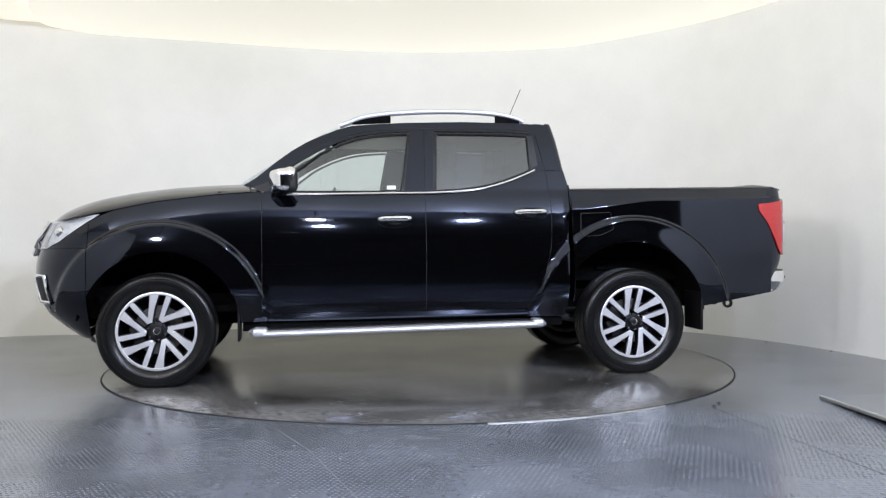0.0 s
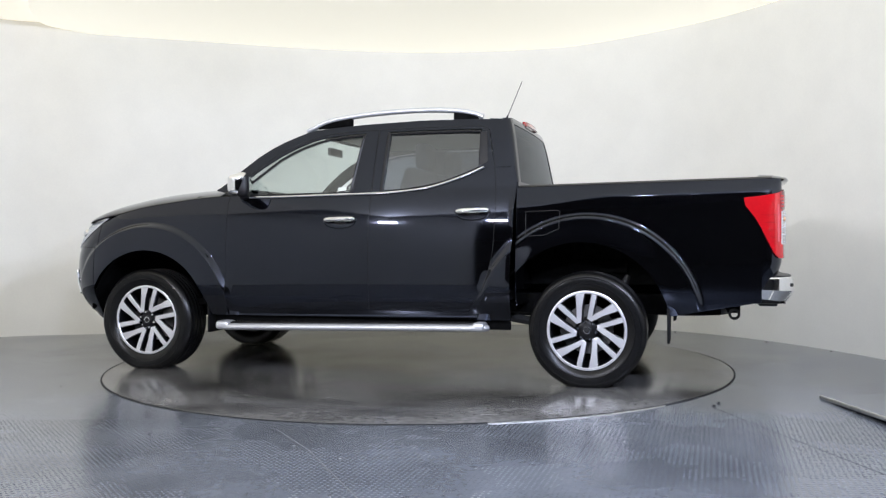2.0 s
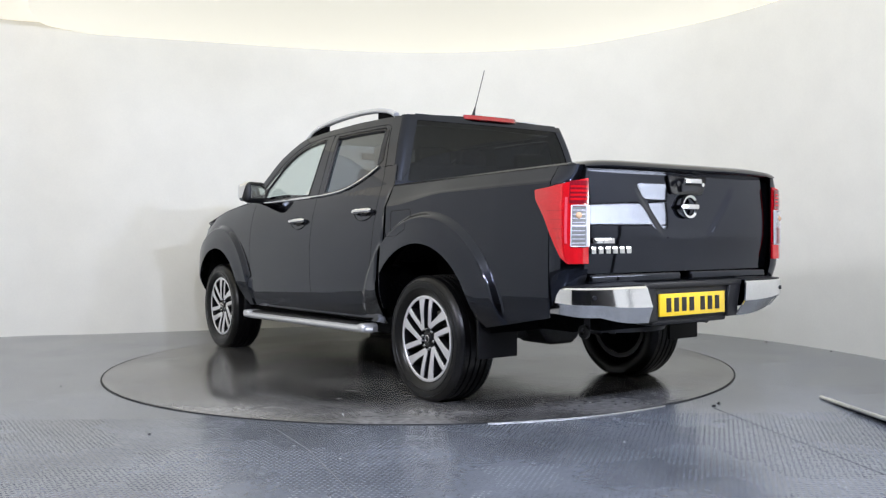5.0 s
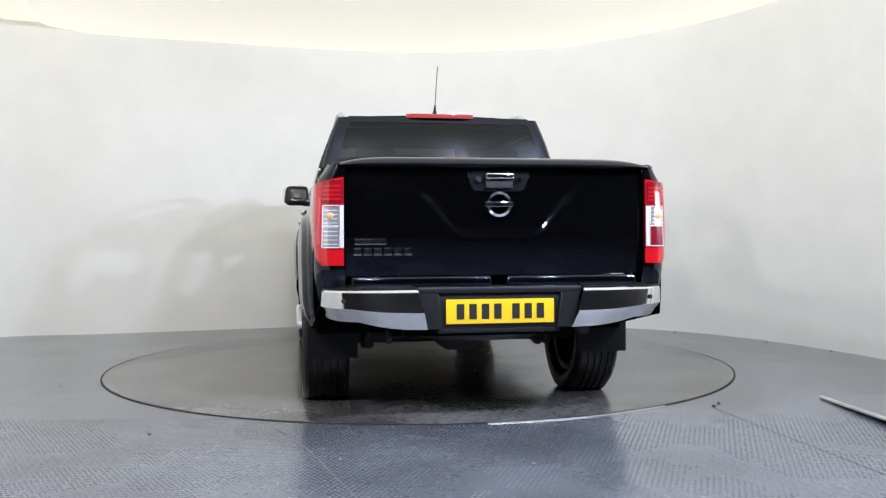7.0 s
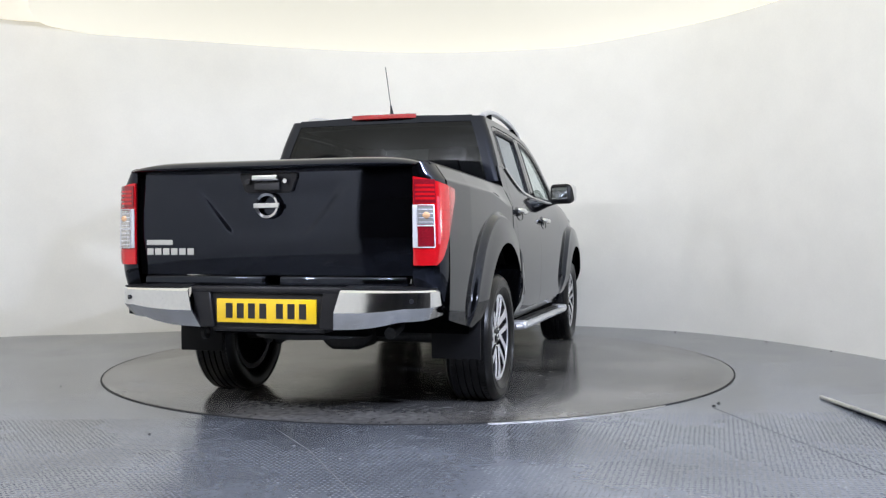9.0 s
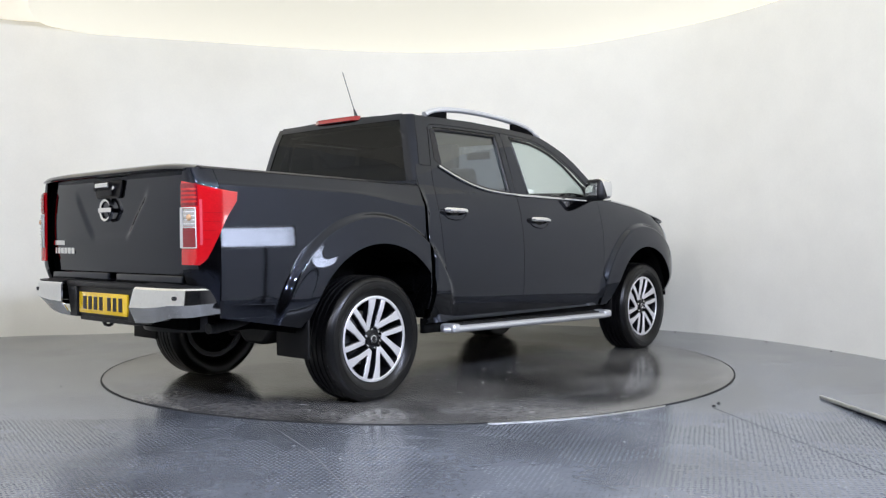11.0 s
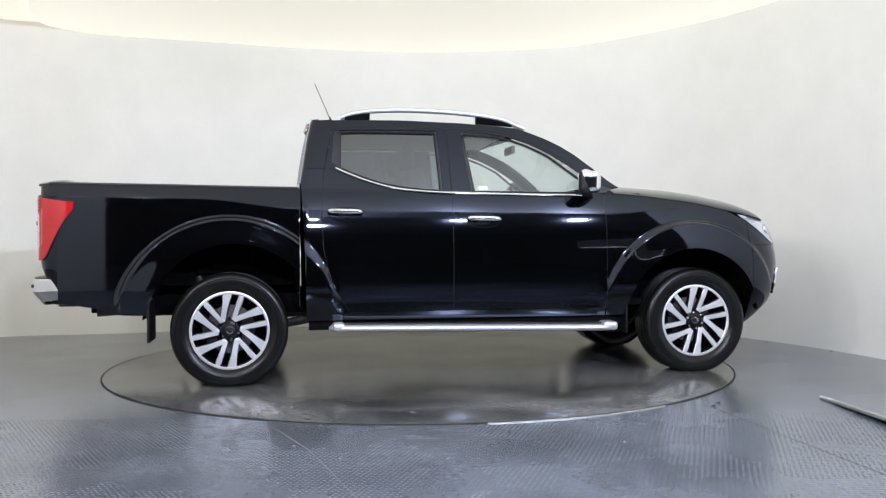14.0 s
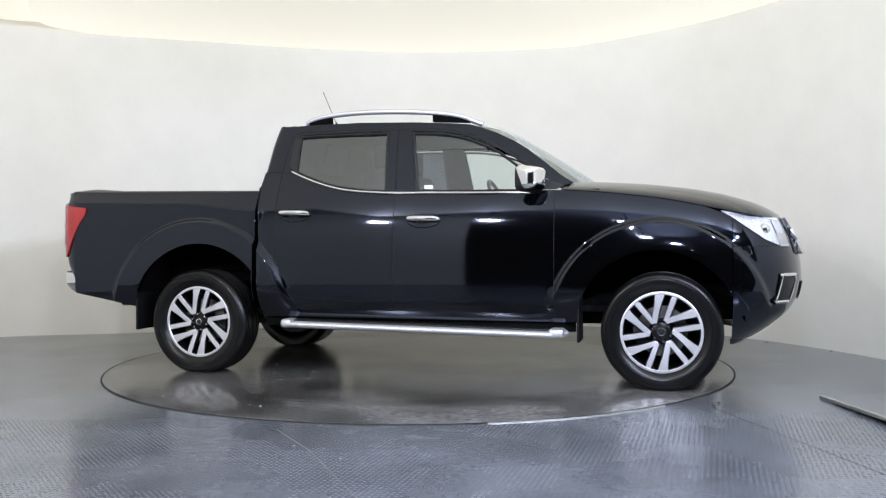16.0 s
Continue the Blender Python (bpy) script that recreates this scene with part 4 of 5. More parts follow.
# ---------------------------------------------------------------- the truck's tail
def tail():
    X = -2.705

    def gate(y, z):
        half = table(z, [0.94, 1.14, 1.20], [0.19, 0.36, 0.39])
        dip = step01(-0.024, 0.030, half - abs(y)) * step01(0.905, 0.985, z) * (1 - step01(1.12, 1.22, z))
        return (X + 0.010 * (y / 0.74) ** 2 + 0.010 * abs(y / 0.74) ** 5 + 0.06 * max(0, 0.93 - z) - 0.012 * math.sin(math.pi * (z - 0.75) / 0.5) + 0.011 * dip, y, z)
    part("tailgate", grid(lambda v, z: gate(v * 0.735, z), lin(-1, 1, 130), lin(0.752, 1.262, 70)), PAINT, TRUCK, "glossy black tailgate", smooth=75, solid=0.01)
    # spoiler lip along the gate's top
    sec = [(-2.66, 1.262), (-2.745, 1.258), (-2.775, 1.266), (-2.782, 1.276), (-2.772, 1.292), (-2.69, 1.312), (-2.60, 1.316), (-2.585, 1.30), (-2.60, 1.27)]

    def lip(k, v):
        x, z = sec[k]
        return (x + 0.05 * abs(v) ** 6 * (1 if x < -2.68 else 0.1), v * 0.752, 1.262 + (z - 1.262) * (1 - 0.55 * abs(v) ** 9))
    top = grid(lip, range(len(sec)), [math.sin(radians(a)) for a in lin(-90, 90, 48)], closed=True)
    top.verts.ensure_lookup_table()
    n = len(sec)
    top.faces.new([top.verts[k] for k in range(n)]), top.faces.new([top.verts[len(top.verts) - 1 - k] for k in range(n)])
    part("tailgate_lip", top, PAINT, TRUCK, "black spoiler lip on the tailgate", smooth=50)
    for y0, y1 in ((-0.70, -0.045), (0.03, 0.70)):
        part("tailgate_foot", box(-2.705, -2.62, y0, y1, 0.698, 0.748, 0.016, 3), PAINT, TRUCK)
    # handle
    h = part("tailgate_handle_bezel", prism([(0.150, 1.247), (-0.150, 1.247), (-0.152, 1.225), (-0.128, 1.160), (-0.110, 1.150), (0.110, 1.150), (0.128, 1.160), (0.152, 1.225)], 0, 0.012, lambda x, y, z: (gate(x, z)[0] - 0.004 - y, x, z)), POCKET, TRUCK,
             "black tailgate handle bezel", bevel=0.004)
    part("tailgate_handle", box(-2.762, -2.732, -0.070, 0.070, 1.206, 1.236, 0.009, 3), CHROME, h, "chrome tailgate handle")
    part("tailgate_lock", tube([(-2.735, -0.098, 1.205), (-2.744, -0.098, 1.205)], 0.011, 12), CHROME, h)
    # raised dark block stands in for the shaded hollow
    part("handle_hollow_shade", box(-2.7395, -2.728, -0.066, 0.066, 1.164, 1.204, 0.005), SEAM, h, "dark block for the shade in the hollow under the handle")
    part("camera_lens", tube([(-2.735, 0.100, 1.205), (-2.745, 0.100, 1.205)], 0.013, 12), TRIM, h)
    # round badge
    ring_ = lathe([(0.046, 0.0), (0.048, 0.014), (0.060, 0.018), (0.064, 0.0)], 40)
    b = part("badge", moved(ring_, Matrix.Translation((-2.722, 0, 1.088)) @ Matrix.Rotation(radians(90), 4, "Z")), CHROME, TRUCK, "round chrome badge with a plain bar")
    part("badge_bar", box(-2.742, -2.722, -0.070, 0.070, 1.075, 1.101, 0.005), CHROME, b)
    # lettering as plain chrome blocks
    part("model_plaque", box(gate(0.61, 0.91)[0] - 0.005, gate(0.61, 0.91)[0] + 0.008, 0.535, 0.685, 0.898, 0.926, 0.003), CHROME, TRUCK, "chrome plaque on the tailgate")
    for k in range(6):
        y0 = 0.690 - k * 0.0475
        face = gate(y0 - 0.018, 0.866)[0]
        part("letter_block", box(face - 0.004, face + 0.008, y0 - 0.038, y0, 0.848, 0.884, 0.003), CHROME, TRUCK)
    # corner posts of the bed with the tail lamps
    for s in (1, -1):
        def post(t, z, lift=0.0):
            c, q = math.cos(radians(t)), math.sin(radians(t))
            wz = plan_width(-2.6, z) + inward(-2.6, z)
            cx, ry = -2.53, wz - 0.728
            cx += 0.075 * (1 - step01(0.56, 0.80, z))
            if t < 0:
                return (cx - 0.006 * t, s * (wz + lift), z)
            return (cx - (0.190 + lift) * max(0, q) ** 0.74, s * (0.728 + (ry + lift) * max(0, c) ** 0.74), z)
        part("bed_corner", grid(lambda t, v: post(t, table(t, [0, 90], [0.53, 0.70]) + (1.277 - table(t, [0, 90], [0.53, 0.70])) * v), lin(0, 90, 26), lin(0, 1, 30)), PAINT, TRUCK, smooth=60, solid=0.006)

        def edge(z):
            """Where the lamp's straight front edge lies on the post at this height."""
            ahead = -2.53 - table(z, [0.80, 0.83, 1.16, 1.212], [-2.69, -2.662, -2.506, -2.500])
            return math.degrees(math.asin((ahead / 0.190) ** (1 / 0.74))) if ahead > 0 else ahead / 0.006
        lamp = part("tail_light", grid(lambda u, z: post(edge(z) + (89 - edge(z)) * u, z - 0.050 * (1 - u) * step01(1.0, 1.212, z), 0.010 + 0.006 * math.sin(math.pi * u)), lin(0, 1, 30), lin(0.803, 1.212, 40)), RED, TRUCK,
                    "tall red tail light with clear reversing section", smooth=60, solid=0.012)
        # inner column: framed clear and dark red sections with a silver strip beside the gate
        low_clear = 0.890 if s > 0 else 0.990
        clear = part("reversing_lamp", grid(lambda u, z: post(57 + 27 * u, z, 0.0185), lin(0, 1, 10), lin(low_clear, 1.075, 12)), CLEAR_LAMP, lamp, "clear ribbed lamp section", smooth=60, solid=0.004)
        for k in range(9 if s > 0 else 5):
            z = low_clear + 0.010 + 0.0195 * k
            part("lamp_rib", grid(lambda u, d: post(58.5 + 24 * u, z + 0.004 * d, 0.0200), lin(0, 1, 8), (0, 1)), REFLECTOR, clear, solid=0.0015)
        bulb = bmesh.new()
        at = post(71, 1.033, 0.018)
        bmesh.ops.create_uvsphere(bulb, u_segments=16, v_segments=10, radius=1, matrix=Matrix.Translation(at) @ Matrix.Diagonal((0.008, 0.020, 0.016, 1)))
        part("indicator_bulb", bulb, AMBER, clear, "amber indicator bulb", smooth=60)
        if s < 0:
            part("fog_lamp_section", grid(lambda u, z: post(57 + 27 * u, z, 0.0185), lin(0, 1, 10), lin(0.890, 0.980, 6)), RED_DARK, lamp, "dark red fog lamp section", smooth=60, solid=0.004)
        part("silver_strip", grid(lambda u, z: post(85 + 4 * u, z, 0.0190), lin(0, 1, 5), lin(0.885, 1.082, 12)), SILVER, lamp, "silver strip along the lamp's inner edge", smooth=60, solid=0.004)
        loop = [(56, 0.886), (84.5, 0.886), (84.5, 1.080), (56, 1.080), (56, 0.886)]
        part("lamp_frame", tube([post(p.x, p.y, 0.0195) for p in resample(loop, 70)], 0.0026, 6, caps=False), SILVER, lamp, "thin silver frame")
        part("lamp_divider", tube([post(t, 0.985, 0.0195) for t in lin(56, 84.5, 10)], 0.0032, 6), SILVER, lamp)
        part("lamp_band", grid(lambda u, z: post(52 + 36 * u, z, 0.0175), lin(0, 1, 10), lin(1.090, 1.198, 8)), RED_DARK, lamp, "deep red upper lens", smooth=60, solid=0.003)
        for z in (1.105, 1.125, 1.145, 1.165):
            part("lamp_rib", grid(lambda u, k: post(54 + 32 * u, z + 0.010 * k, 0.0195), lin(0, 1, 8), (0, 1)), RED, lamp, solid=0.002)
        # paler red strip down the lens's outer part
        part("lamp_strip", grid(lambda u, z: post(44 + 5 * u + 30 * max(0, 0.93 - z), z, 0.0175), (0, 0.5, 1), lin(0.90, 1.12, 14)), PINK, lamp, "pale red vertical strip", smooth=60, solid=0.002)
        for z in (0.925, 0.968, 1.012, 1.056):
            part("lamp_rib", grid(lambda u, k: post(edge(z) + 8 + (34 - edge(z)) * u, z + 0.003 * k, 0.0165), lin(0, 1, 10), (0, 1)), RED_DEEP, lamp, solid=0.0015)
        # chrome bumper end
        low = lambda t: table(t, [0, 30, 60, 90], [0.560, 0.545, 0.540, 0.50])

        def bump(t, v, lift=0.0):
            c, q = max(0, math.cos(radians(t))), max(0, math.sin(radians(t)))
            z0, z1 = low(t), 0.688
            z = z0 + (z1 - z0) * v
            bulge = table(v, [0.0, 0.40, 0.44, 0.94, 1.0], [-0.022, 0.022, 0.026, 0.014, 0.004])
            x = -2.545 - (0.238 + bulge) * q ** 0.55
            y = 0.40 + (0.435 + bulge * 0.6) * c ** 0.45 + (1 - v) * -0.05 * q
            if t < 1:
                x += 0.0
            return (x, s * y, z)
        part("bumper_end", grid(bump, lin(0, 90, 34), [0, 0.2, 0.40, 0.44, 0.6, 0.8, 0.94, 1.0]), BUMPER, TRUCK, "chrome rear bumper end", smooth=28, solid=0.008)
        part("parking_sensor", tube([bump(54, 0.68), (bump(54, 0.68)[0] - 0.006, bump(54, 0.68)[1] + s * 0.004, bump(54, 0.68)[2])], 0.011, 12), TRIM, TRUCK, "round parking sensor")
        pad = grid(lambda t, v: (bump(t, 1.0)[0] * (1 - v) + v * (-2.56), bump(t, 1.0)[1] * (1 - v) + v * s * 0.42, 0.690 + 0.020 * math.sin(math.pi / 2 * v)), lin(0, 90, 24), lin(0, 1, 6))
        part("bumper_pad", pad, TRIM, TRUCK, "black bumper top pad", solid=0.006)
        part("bumper_cheek", prism([(0.40, 0.69), (0.30, 0.69), (0.275, 0.50), (0.355, 0.50)], 0, 0.03, lambda y, d, z: (-2.762 + d + (0.69 - z) * 0.0, s * y, z)), TRIM, TRUCK, bevel=0.006)
    part("bumper_centre", box(-2.742, -2.58, -0.40, 0.40, 0.50, 0.694, 0.015), TRIM, TRUCK, "black rear bumper centre step")
    part("bumper_step_lip", box(-2.765, -2.60, -0.40, 0.40, 0.668, 0.700, 0.010), TRIM, TRUCK)
    part("bumper_valance", box(-2.735, -2.62, -0.30, 0.30, 0.478, 0.508, 0.012), TRIM, TRUCK)
    # number plate with plain bars
    tilt = Matrix.Translation((-2.75, 0, 0.58)) @ Matrix.Rotation(radians(0.5), 4, "Y") @ Matrix.Translation((2.75, 0, -0.58))
    pl = part("number_plate", moved(box(-2.757, -2.745, -0.262, 0.262, 0.524, 0.640, 0.003), tilt), YELLOW, TRUCK, "yellow number plate with dark bars")
    x = 0.212
    for k in range(7):
        part("plate_bar", moved(box(-2.7595, -2.756, x - 0.036, x, 0.546, 0.618), tilt), INK, pl)
        x -= 0.060 if k != 3 else 0.088
    # bed
    part("bed_floor", box(-2.62, -1.14, -0.76, 0.76, 0.92, 0.95), TRIM, TRUCK)
    part("bed_front_wall", box(-1.165, -1.140, -0.80, 0.80, 0.60, 1.245), PAINT, TRUCK)
    # underbody
    part("bed_tub", box(-2.36, -1.16, -0.43, 0.43, 0.58, 0.925, 0.01), DARK, TRUCK)
    for s in (1, -1):
        part("wheel_tub", box(-2.16, -1.16, s * 0.47 - 0.05, s * 0.47 + 0.05, 0.62, 0.925, 0.01), DARK, TRUCK)
        part("tub_bracket", box(-1.80, -1.42, s * 0.535 - 0.012, s * 0.535 + 0.012, 0.70, 0.78, 0.006), DARK, TRUCK)
    for s in (1, -1):
        part("chassis_rail", box(-2.38, 2.0, s * 0.46 - 0.04, s * 0.46 + 0.04, 0.43, 0.56, 0.01), DARK, TRUCK)
        part("inner_body", box(-1.05, 1.05, s * 0.76 - 0.03, s * 0.76 + 0.03, 0.43, 1.18), DARK, TRUCK)
        part("trailing_arm", tube([(-1.575, s * 0.52, 0.30), (-0.85, s * 0.48, 0.42)], 0.03, 8), CAST, TRUCK)
        part("shock_absorber", tube([(-1.65, s * 0.55, 0.30), (-1.80, s * 0.50, 0.68)], 0.028, 10), CAST, TRUCK)
        part("coil_spring", tube([(-1.53 + 0.05 * math.cos(k * 0.6), s * 0.5 + 0.05 * math.sin(k * 0.6), 0.38 + k * 0.0042) for k in range(60)], 0.008, 6), CAST, TRUCK)
        part("front_wishbone", tube([(1.575, s * 0.66, 0.30), (1.45, s * 0.35, 0.33)], 0.03, 8), CAST, TRUCK)
    axle = tube([(WB * -1, -0.72, HUB_Z), (-WB, 0.72, HUB_Z)], 0.045, 12)
    part("rear_axle", axle, CAST, TRUCK, "black rear axle tube")
    case = prism([(-0.17, 0.45), (-0.19, 0.38), (-0.12, 0.30), (-0.08, 0.275), (0.08, 0.275), (0.12, 0.30), (0.19, 0.38), (0.17, 0.45)], -0.15, 0.15, lambda y, d, z: (-1.62 + d, y, z))
    part("differential", case, CAST, TRUCK, "black differential case", bevel=0.02)
    part("prop_shaft", tube([(-1.5, 0, 0.38), (0.6, 0, 0.48)], 0.04, 10), CAST, TRUCK)
    part("exhaust_pipe", tube(curve_through([(-2.44, -0.52, 0.455), (-2.25, -0.50, 0.47), (-1.9, -0.42, 0.52), (-1.2, -0.35, 0.45), (0.4, -0.3, 0.42)], 30), 0.03, 12), CAST, TRUCK, "dark steel exhaust pipe")
    part("fuel_tank", box(-0.85, 0.35, 0.12, 0.40, 0.34, 0.52, 0.04), DARK, TRUCK)
    part("gearbox", box(0.2, 1.6, -0.22, 0.22, 0.33, 0.7, 0.05), DARK, TRUCK)
    part("cross_member", box(-2.50, -2.42, -0.42, 0.42, 0.44, 0.54, 0.01), DARK, TRUCK)
    part("spare_wheel", moved(lathe([(0.18, -0.10), (0.34, -0.11), (0.365, -0.05), (0.365, 0.05), (0.34, 0.11), (0.18, 0.10)], 40, closed=True), pose(-2.12, 0, 0.52, 90)), RUBBER, TRUCK, "black spare tyre under the bed")
    eye = lathe([(0.020, -0.010), (0.036, -0.010), (0.036, 0.010), (0.020, 0.010)], 18, closed=True)
    part("tow_eye", moved(eye, Matrix.Translation((-2.46, 0.50, 0.44))), CAST, TRUCK)
    part("floor_pan", box(-1.1, 1.9, -0.74, 0.74, 0.46, 0.50), DARK, TRUCK)


tail()


# ---------------------------------------------------------------- wheels
def wheel(spin):
    """Tyre that stands flattened on the ground, and a rim turned by spin degrees."""
    w = new("wheel")
    # tyre section: radius, along the axle (outside is +)
    R = 0.365
    prof = [(0.245, 0.095), (0.258, 0.112), (0.285, 0.126), (0.315, 0.130), (0.340, 0.126), (0.356, 0.112), (0.3645, 0.097)]
    tread = []
    for a, deep in ((0.092, 0), (0.066, 0), (0.064, 1), (0.056, 1), (0.054, 0), (0.024, 0), (0.022, 1), (0.014, 1), (0.012, 0)):
        tread.append((R - 0.004 * (a / 0.09) ** 2 - 0.009 * deep, a))
    prof = prof + tread + [(r, -a) for r, a in tread[::-1]] + [(r, -a) for r, a in prof[::-1]]
    def flat(bm):
        for v in bm.verts:
            low = -HUB_Z - v.co.z
            if low > -0.06:
                v.co.y *= 1 + 0.05 * step01(-0.06, 0.0, low)
            v.co.z = max(v.co.z, -HUB_Z)
        return bm
    part("tyre", flat(lathe(prof, 120, closed=True)), RUBBER, w, "black road tyre with a dressed shiny sidewall", smooth=35)
    for k in range(2):
        rr = 0.292 + 0.034 * k
        part("sidewall_rib", flat(lathe([(rr, 0.1265), (rr + 0.002, 0.1305), (rr + 0.006, 0.1305), (rr + 0.008, 0.1265)], 72)), RUBBER, w)
    blocks = bmesh.new()
    for k in range(84):
        a = 2 * math.pi * k / 84
        for s in (1, -1):
            bmesh.ops.create_cube(blocks, size=1, matrix=Matrix.Rotation(-a, 4, "Y") @ Matrix.Translation((R - 0.0062, s * 0.082, 0)) @ Matrix.Rotation(s * 0.25, 4, "X") @ Matrix.Diagonal((0.009, 0.034, 0.017, 1)))
    tagged(part("tread_block", flat(blocks), RUBBER, w), kind="stuff")
    def put(*args, **kw):
        ob = part(*args, **kw)
        ob.matrix_basis = pose(0, 0, 0, 0, spin, 0)
        return ob
    rim = lathe([(0.205, -0.09), (0.236, -0.092), (0.236, -0.05), (0.228, 0.05), (0.234, 0.088), (0.244, 0.098), (0.250, 0.100), (0.250, 0.106), (0.243, 0.1085), (0.233, 0.104), (0.226, 0.090), (0.222, 0.04),
                 (0.215, -0.06)], 72, closed=True)
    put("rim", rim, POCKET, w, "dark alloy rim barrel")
    put("rim_edge", lathe([(0.2300, 0.1040), (0.2330, 0.1075), (0.2435, 0.1092), (0.248, 0.1070), (0.2425, 0.1040)], 72, closed=True), ALLOY, w, "machined rim edge")
    put("brake_disc", lathe([(0.06, 0.0), (0.155, 0.0), (0.155, -0.02), (0.06, -0.02)], 48, closed=True), STEEL, w, "steel brake disc")
    put("wheel_back", lathe([(0.02, -0.05), (0.215, -0.05), (0.215, -0.055), (0.02, -0.055)], 40, closed=True), DARK, w)
    put("brake_caliper", box(0.09, 0.165, -0.04, 0.04, -0.08, 0.08, 0.015), CAST, w)

    def spoke(a0, r0, w0, a1, r1, w1, y0, y1, name, mat, drop, wide):
        """Bar from (r0, a0) to (r1, a1), degrees."""
        p = Vector((r0 * math.cos(radians(a0)), 0, r0 * math.sin(radians(a0))))
        q = Vector((r1 * math.cos(radians(a1)), 0, r1 * math.sin(radians(a1))))
        d = (q - p).normalized()
        n = Vector((-d.z, 0, d.x))
        bm = bmesh.new()
        rows = []
        for t, ww, y in ((0, w0, y0), (0.5, w0 * 1.15, y0 * 0.45 + y1 * 0.55 + 0.003), (0.74, w0 * 0.8 + w1 * 0.35, y1 + 0.001), (1, w1, y1)):
            c = p.lerp(q, t)
            h = ww / 2 + wide
            rows.append([bm.verts.new(c + n * h + Vector((0, y, 0))), bm.verts.new(c - n * h + Vector((0, y, 0))),
                         bm.verts.new(c - n * (h + 0.004) + Vector((0, y - drop, 0))), bm.verts.new(c + n * (h + 0.004) + Vector((0, y - drop, 0)))])
        for a, b in zip(rows, rows[1:]):
            for k in range(4):
                bm.faces.new((a[k], a[(k + 1) % 4], b[(k + 1) % 4], b[k]))
        bm.faces.new(rows[0][::-1]), bm.faces.new(rows[-1])
        return put(name, bm, mat, w)
    for k in range(6):
        a = 60 * k
        for a0, a1, w0, w1 in ((8, 8, 0.024, 0.027), (11, 46, 0.027, 0.054)):
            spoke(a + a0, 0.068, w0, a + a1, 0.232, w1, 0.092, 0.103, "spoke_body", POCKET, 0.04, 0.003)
            spoke(a + a0, 0.070, w0, a + a1, 0.236, w1, 0.0935, 0.1045, "spoke", ALLOY, 0.004, 0.0)
    for k in range(6):
        a = radians(60 * k + 14)
        put("spoke_root", moved(lathe([(0.0, 0.0952), (0.013, 0.0950), (0.015, 0.0940), (0.016, 0.070)], 18), Matrix.Translation((0.080 * math.cos(a), 0, 0.080 * math.sin(a)))), ALLOY, w)
    hub = lathe([(0.0, 0.086), (0.048, 0.086), (0.060, 0.080), (0.064, 0.062), (0.080, 0.040), (0.080, 0.0)], 40)
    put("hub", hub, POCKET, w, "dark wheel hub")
    put("centre_cap", lathe([(0.0, 0.099), (0.022, 0.0985), (0.029, 0.095), (0.031, 0.086)], 28), TRIM, w, "round centre cap")
    put("cap_ring", lathe([(0.016, 0.0985), (0.017, 0.1005), (0.021, 0.1), (0.022, 0.0975)], 28), CHROME, w)
    for k in range(6):
        a = radians(60 * k + 37)
        put("wheel_nut", moved(lathe([(0.0, 0.098), (0.006, 0.098), (0.010, 0.092), (0.010, 0.08)], 8), Matrix.Translation((0.056 * math.cos(a), 0, 0.056 * math.sin(a)))), CHROME, w)
    return w


for x, y, turn, spin in ((WB, 0.775, 0, 19), (-WB, 0.782, 0, 26), (WB, -0.775, 180, 18), (-WB, -0.782, 180, 19)):
    w_ = wheel(spin)
    w_.parent = TRUCK
    w_.matrix_basis = pose(x, y, HUB_Z, 0, 0, turn)
    w_["label"] = "black tyre on a machined twin-spoke alloy wheel"


# ---------------------------------------------------------------- cabin
def seat(x, y, wide, back_tilt, head=True):
    cushion = box(x - 0.24, x + 0.26, y - wide / 2, y + wide / 2, 0.72, 0.88, 0.05, 3)
    part("seat_cushion", cushion, CLOTH, TRUCK, "dark cloth seat")
    b = box(-0.06, 0.06, -wide / 2, wide / 2, 0.0, 0.60, 0.05, 3)
    part("seat_back", moved(b, pose(x - 0.24, y, 0.84, 0, -back_tilt, 0)), CLOTH, TRUCK)


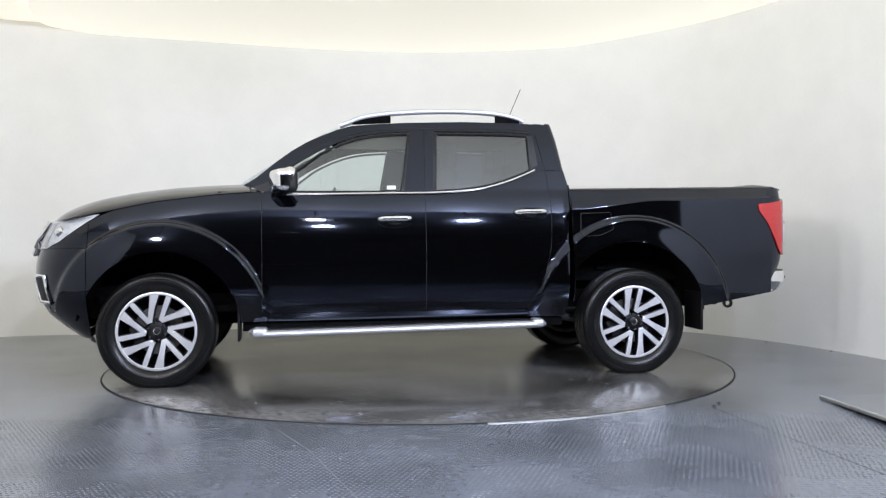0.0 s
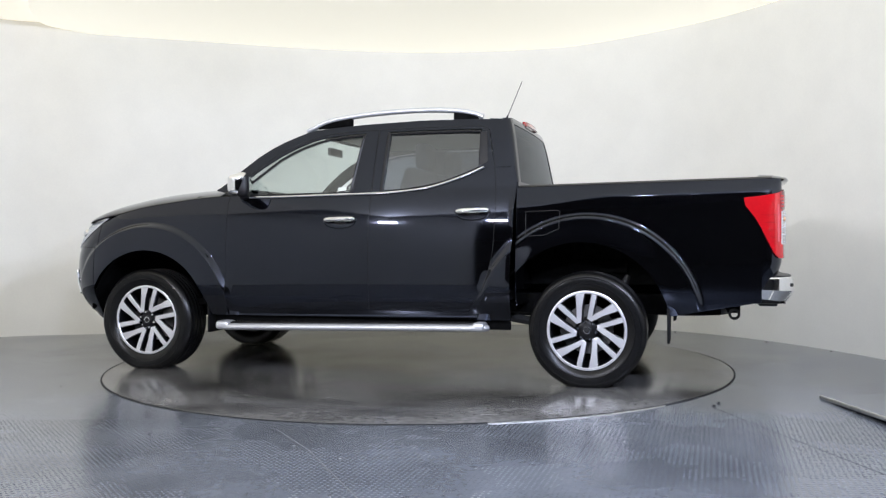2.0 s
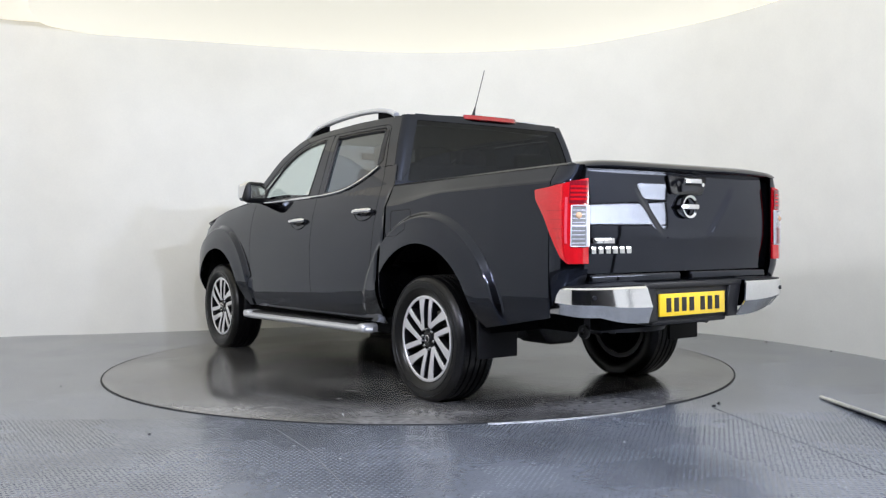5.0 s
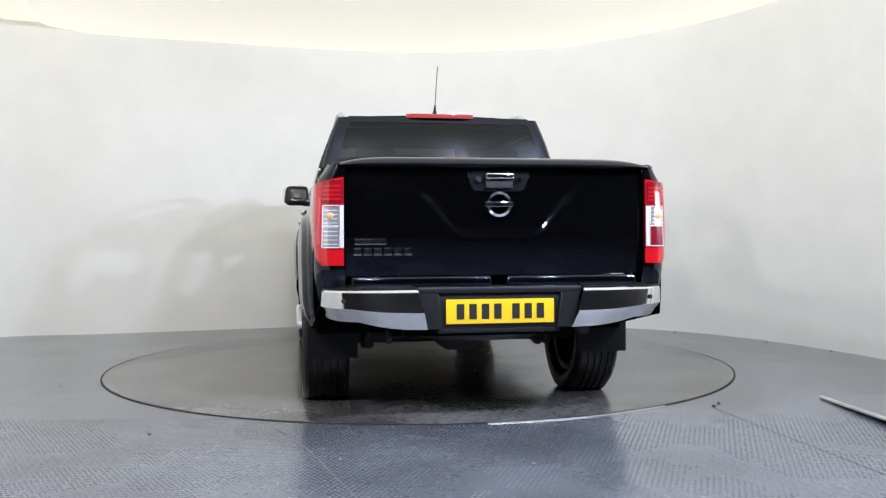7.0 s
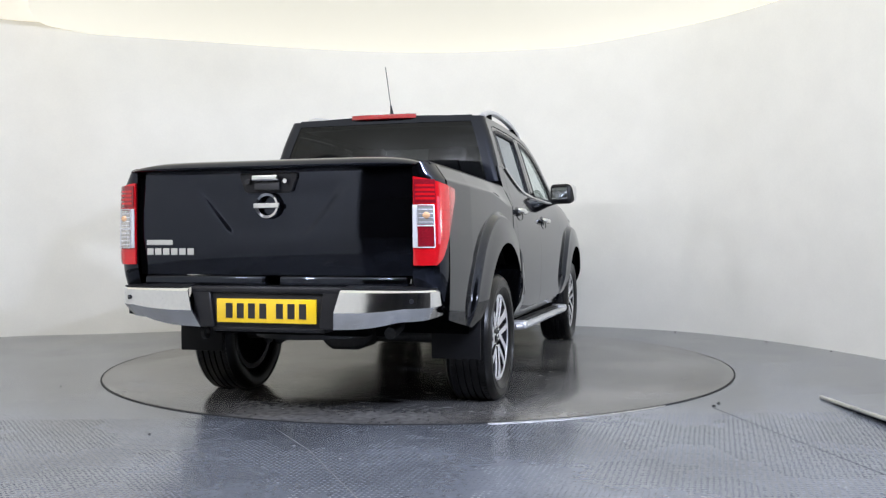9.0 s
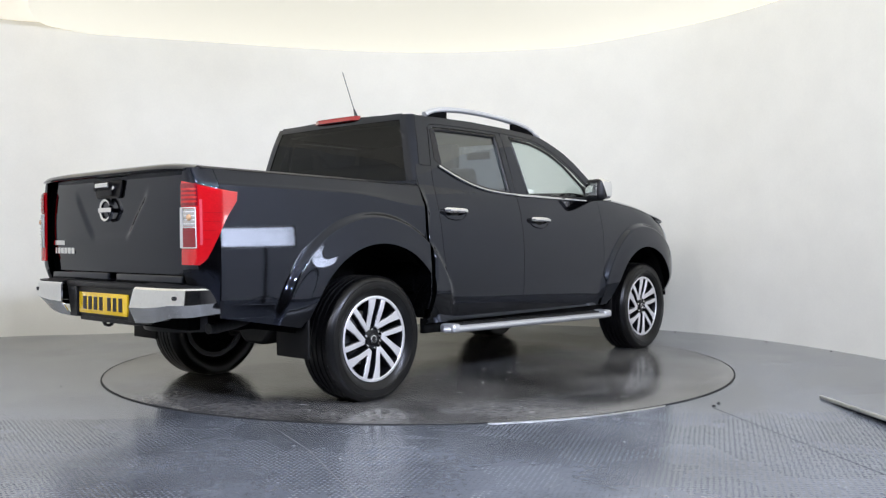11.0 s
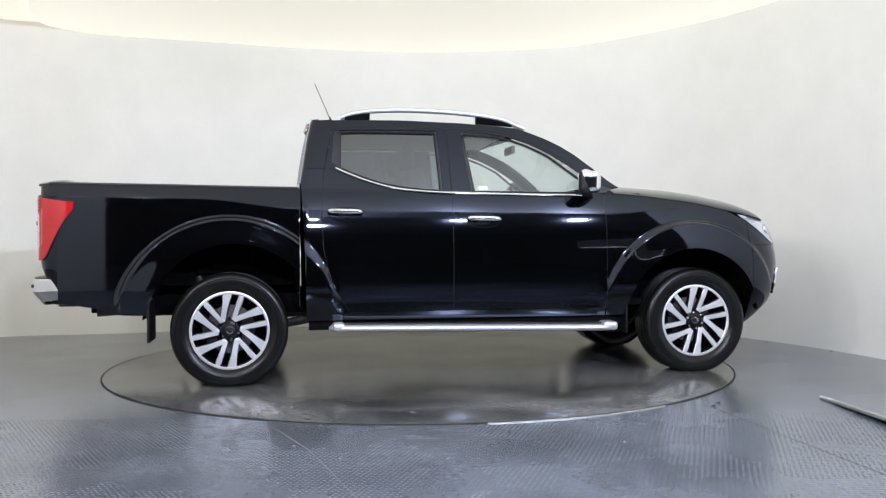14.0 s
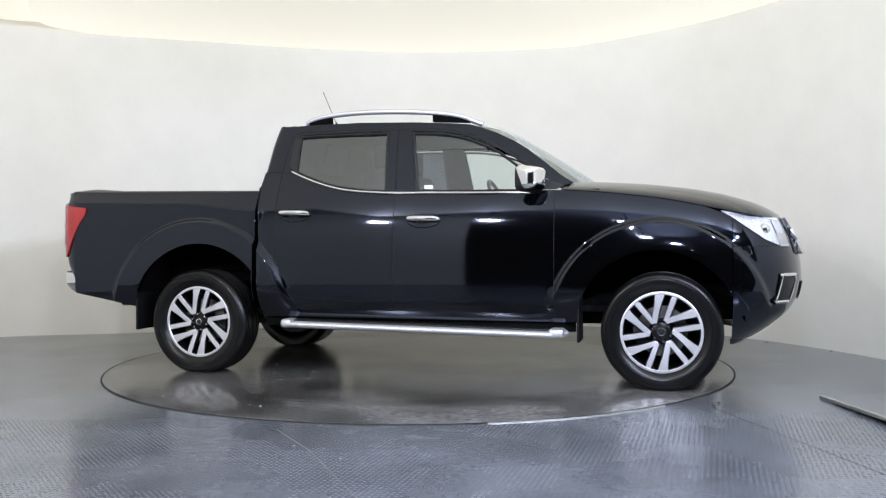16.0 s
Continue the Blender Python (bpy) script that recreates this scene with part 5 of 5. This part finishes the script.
def cabin():
    for y in (0.36, -0.36):
        seat(0.05, y, 0.50, 16)
        part("headrest", box(-0.42, -0.33, y - 0.13, y + 0.13, 1.42, 1.60, 0.04, 3), CLOTH, TRUCK, "dark cloth headrest")
    seat(-0.62, 0, 1.30, 14)
    for y in (0.42, -0.42):
        part("headrest", box(-1.02, -0.94, y - 0.13, y + 0.13, 1.38, 1.53, 0.035, 3), CLOTH, TRUCK, "dark cloth headrest")
    part("dashboard", grid(lambda u, y: (0.62 + 0.44 * u, y, 1.05 + 0.20 * min(1, u * 2.2) - 0.03 * u), lin(0, 1, 10), lin(-0.74, 0.74, 20)), CABIN, TRUCK, "dark dashboard", solid=0.02)
    part("dashboard_face", box(0.60, 0.70, -0.74, 0.74, 0.70, 1.08, 0.03), CABIN, TRUCK)
    rim = lathe([(0.172, -0.013), (0.19, -0.010), (0.19, 0.010), (0.172, 0.013)], 40, closed=True)
    m = pose(0.48, -0.37, 1.16, 0, 0, 0) @ pose(0, 0, 0, 0, -25, 0) @ pose(0, 0, 0, 0, 0, 90)
    wheel_ = part("steering_wheel", moved(rim, m), CABIN, TRUCK, "black steering wheel")
    part("steering_hub", moved(box(-0.175, 0.175, -0.02, 0.02, -0.035, 0.035, 0.015), m), CABIN, wheel_)
    part("steering_column", tube([(0.49, -0.37, 1.15), (0.72, -0.37, 1.05)], 0.045, 10), CABIN, TRUCK)
    part("inner_mirror", box(0.46, 0.49, -0.12, 0.12, 1.57, 1.63, 0.012), CABIN, TRUCK)
    part("cabin_floor", box(-1.05, 1.0, -0.76, 0.76, 0.52, 0.58), CABIN, TRUCK)
    part("roof_lining", grid(lambda x, y: (x, y, 1.68 - 0.02 * abs(y)), lin(-0.98, 0.36, 8), lin(-0.6, 0.6, 8)), WALL, TRUCK, "pale roof lining", solid=0.006)
    part("engine_bay", box(1.05, 2.1, -0.44, 0.44, 0.40, 1.12, 0.02), DARK, TRUCK)
    part("bulkhead", box(0.98, 1.02, -0.78, 0.78, 0.5, 1.22), DARK, TRUCK)


cabin()

# ---------------------------------------------------------------- what moves
# the turntable turns steadily, a quarter turn in seven seconds
def heading(t):
    return 188.06 - 12.814 * t


def motions():
    times = lin(0.0, 16.0, 17)
    walk(TURNTABLE, [(t, pose(0, 0, 0, 0, 0, heading(t))) for t in times])
    walk(TRUCK, [(t, pose(0, 0, 0.007, 0, 0, heading(t)) @ pose(0.220, -0.010, 0)) for t in times])


motions()
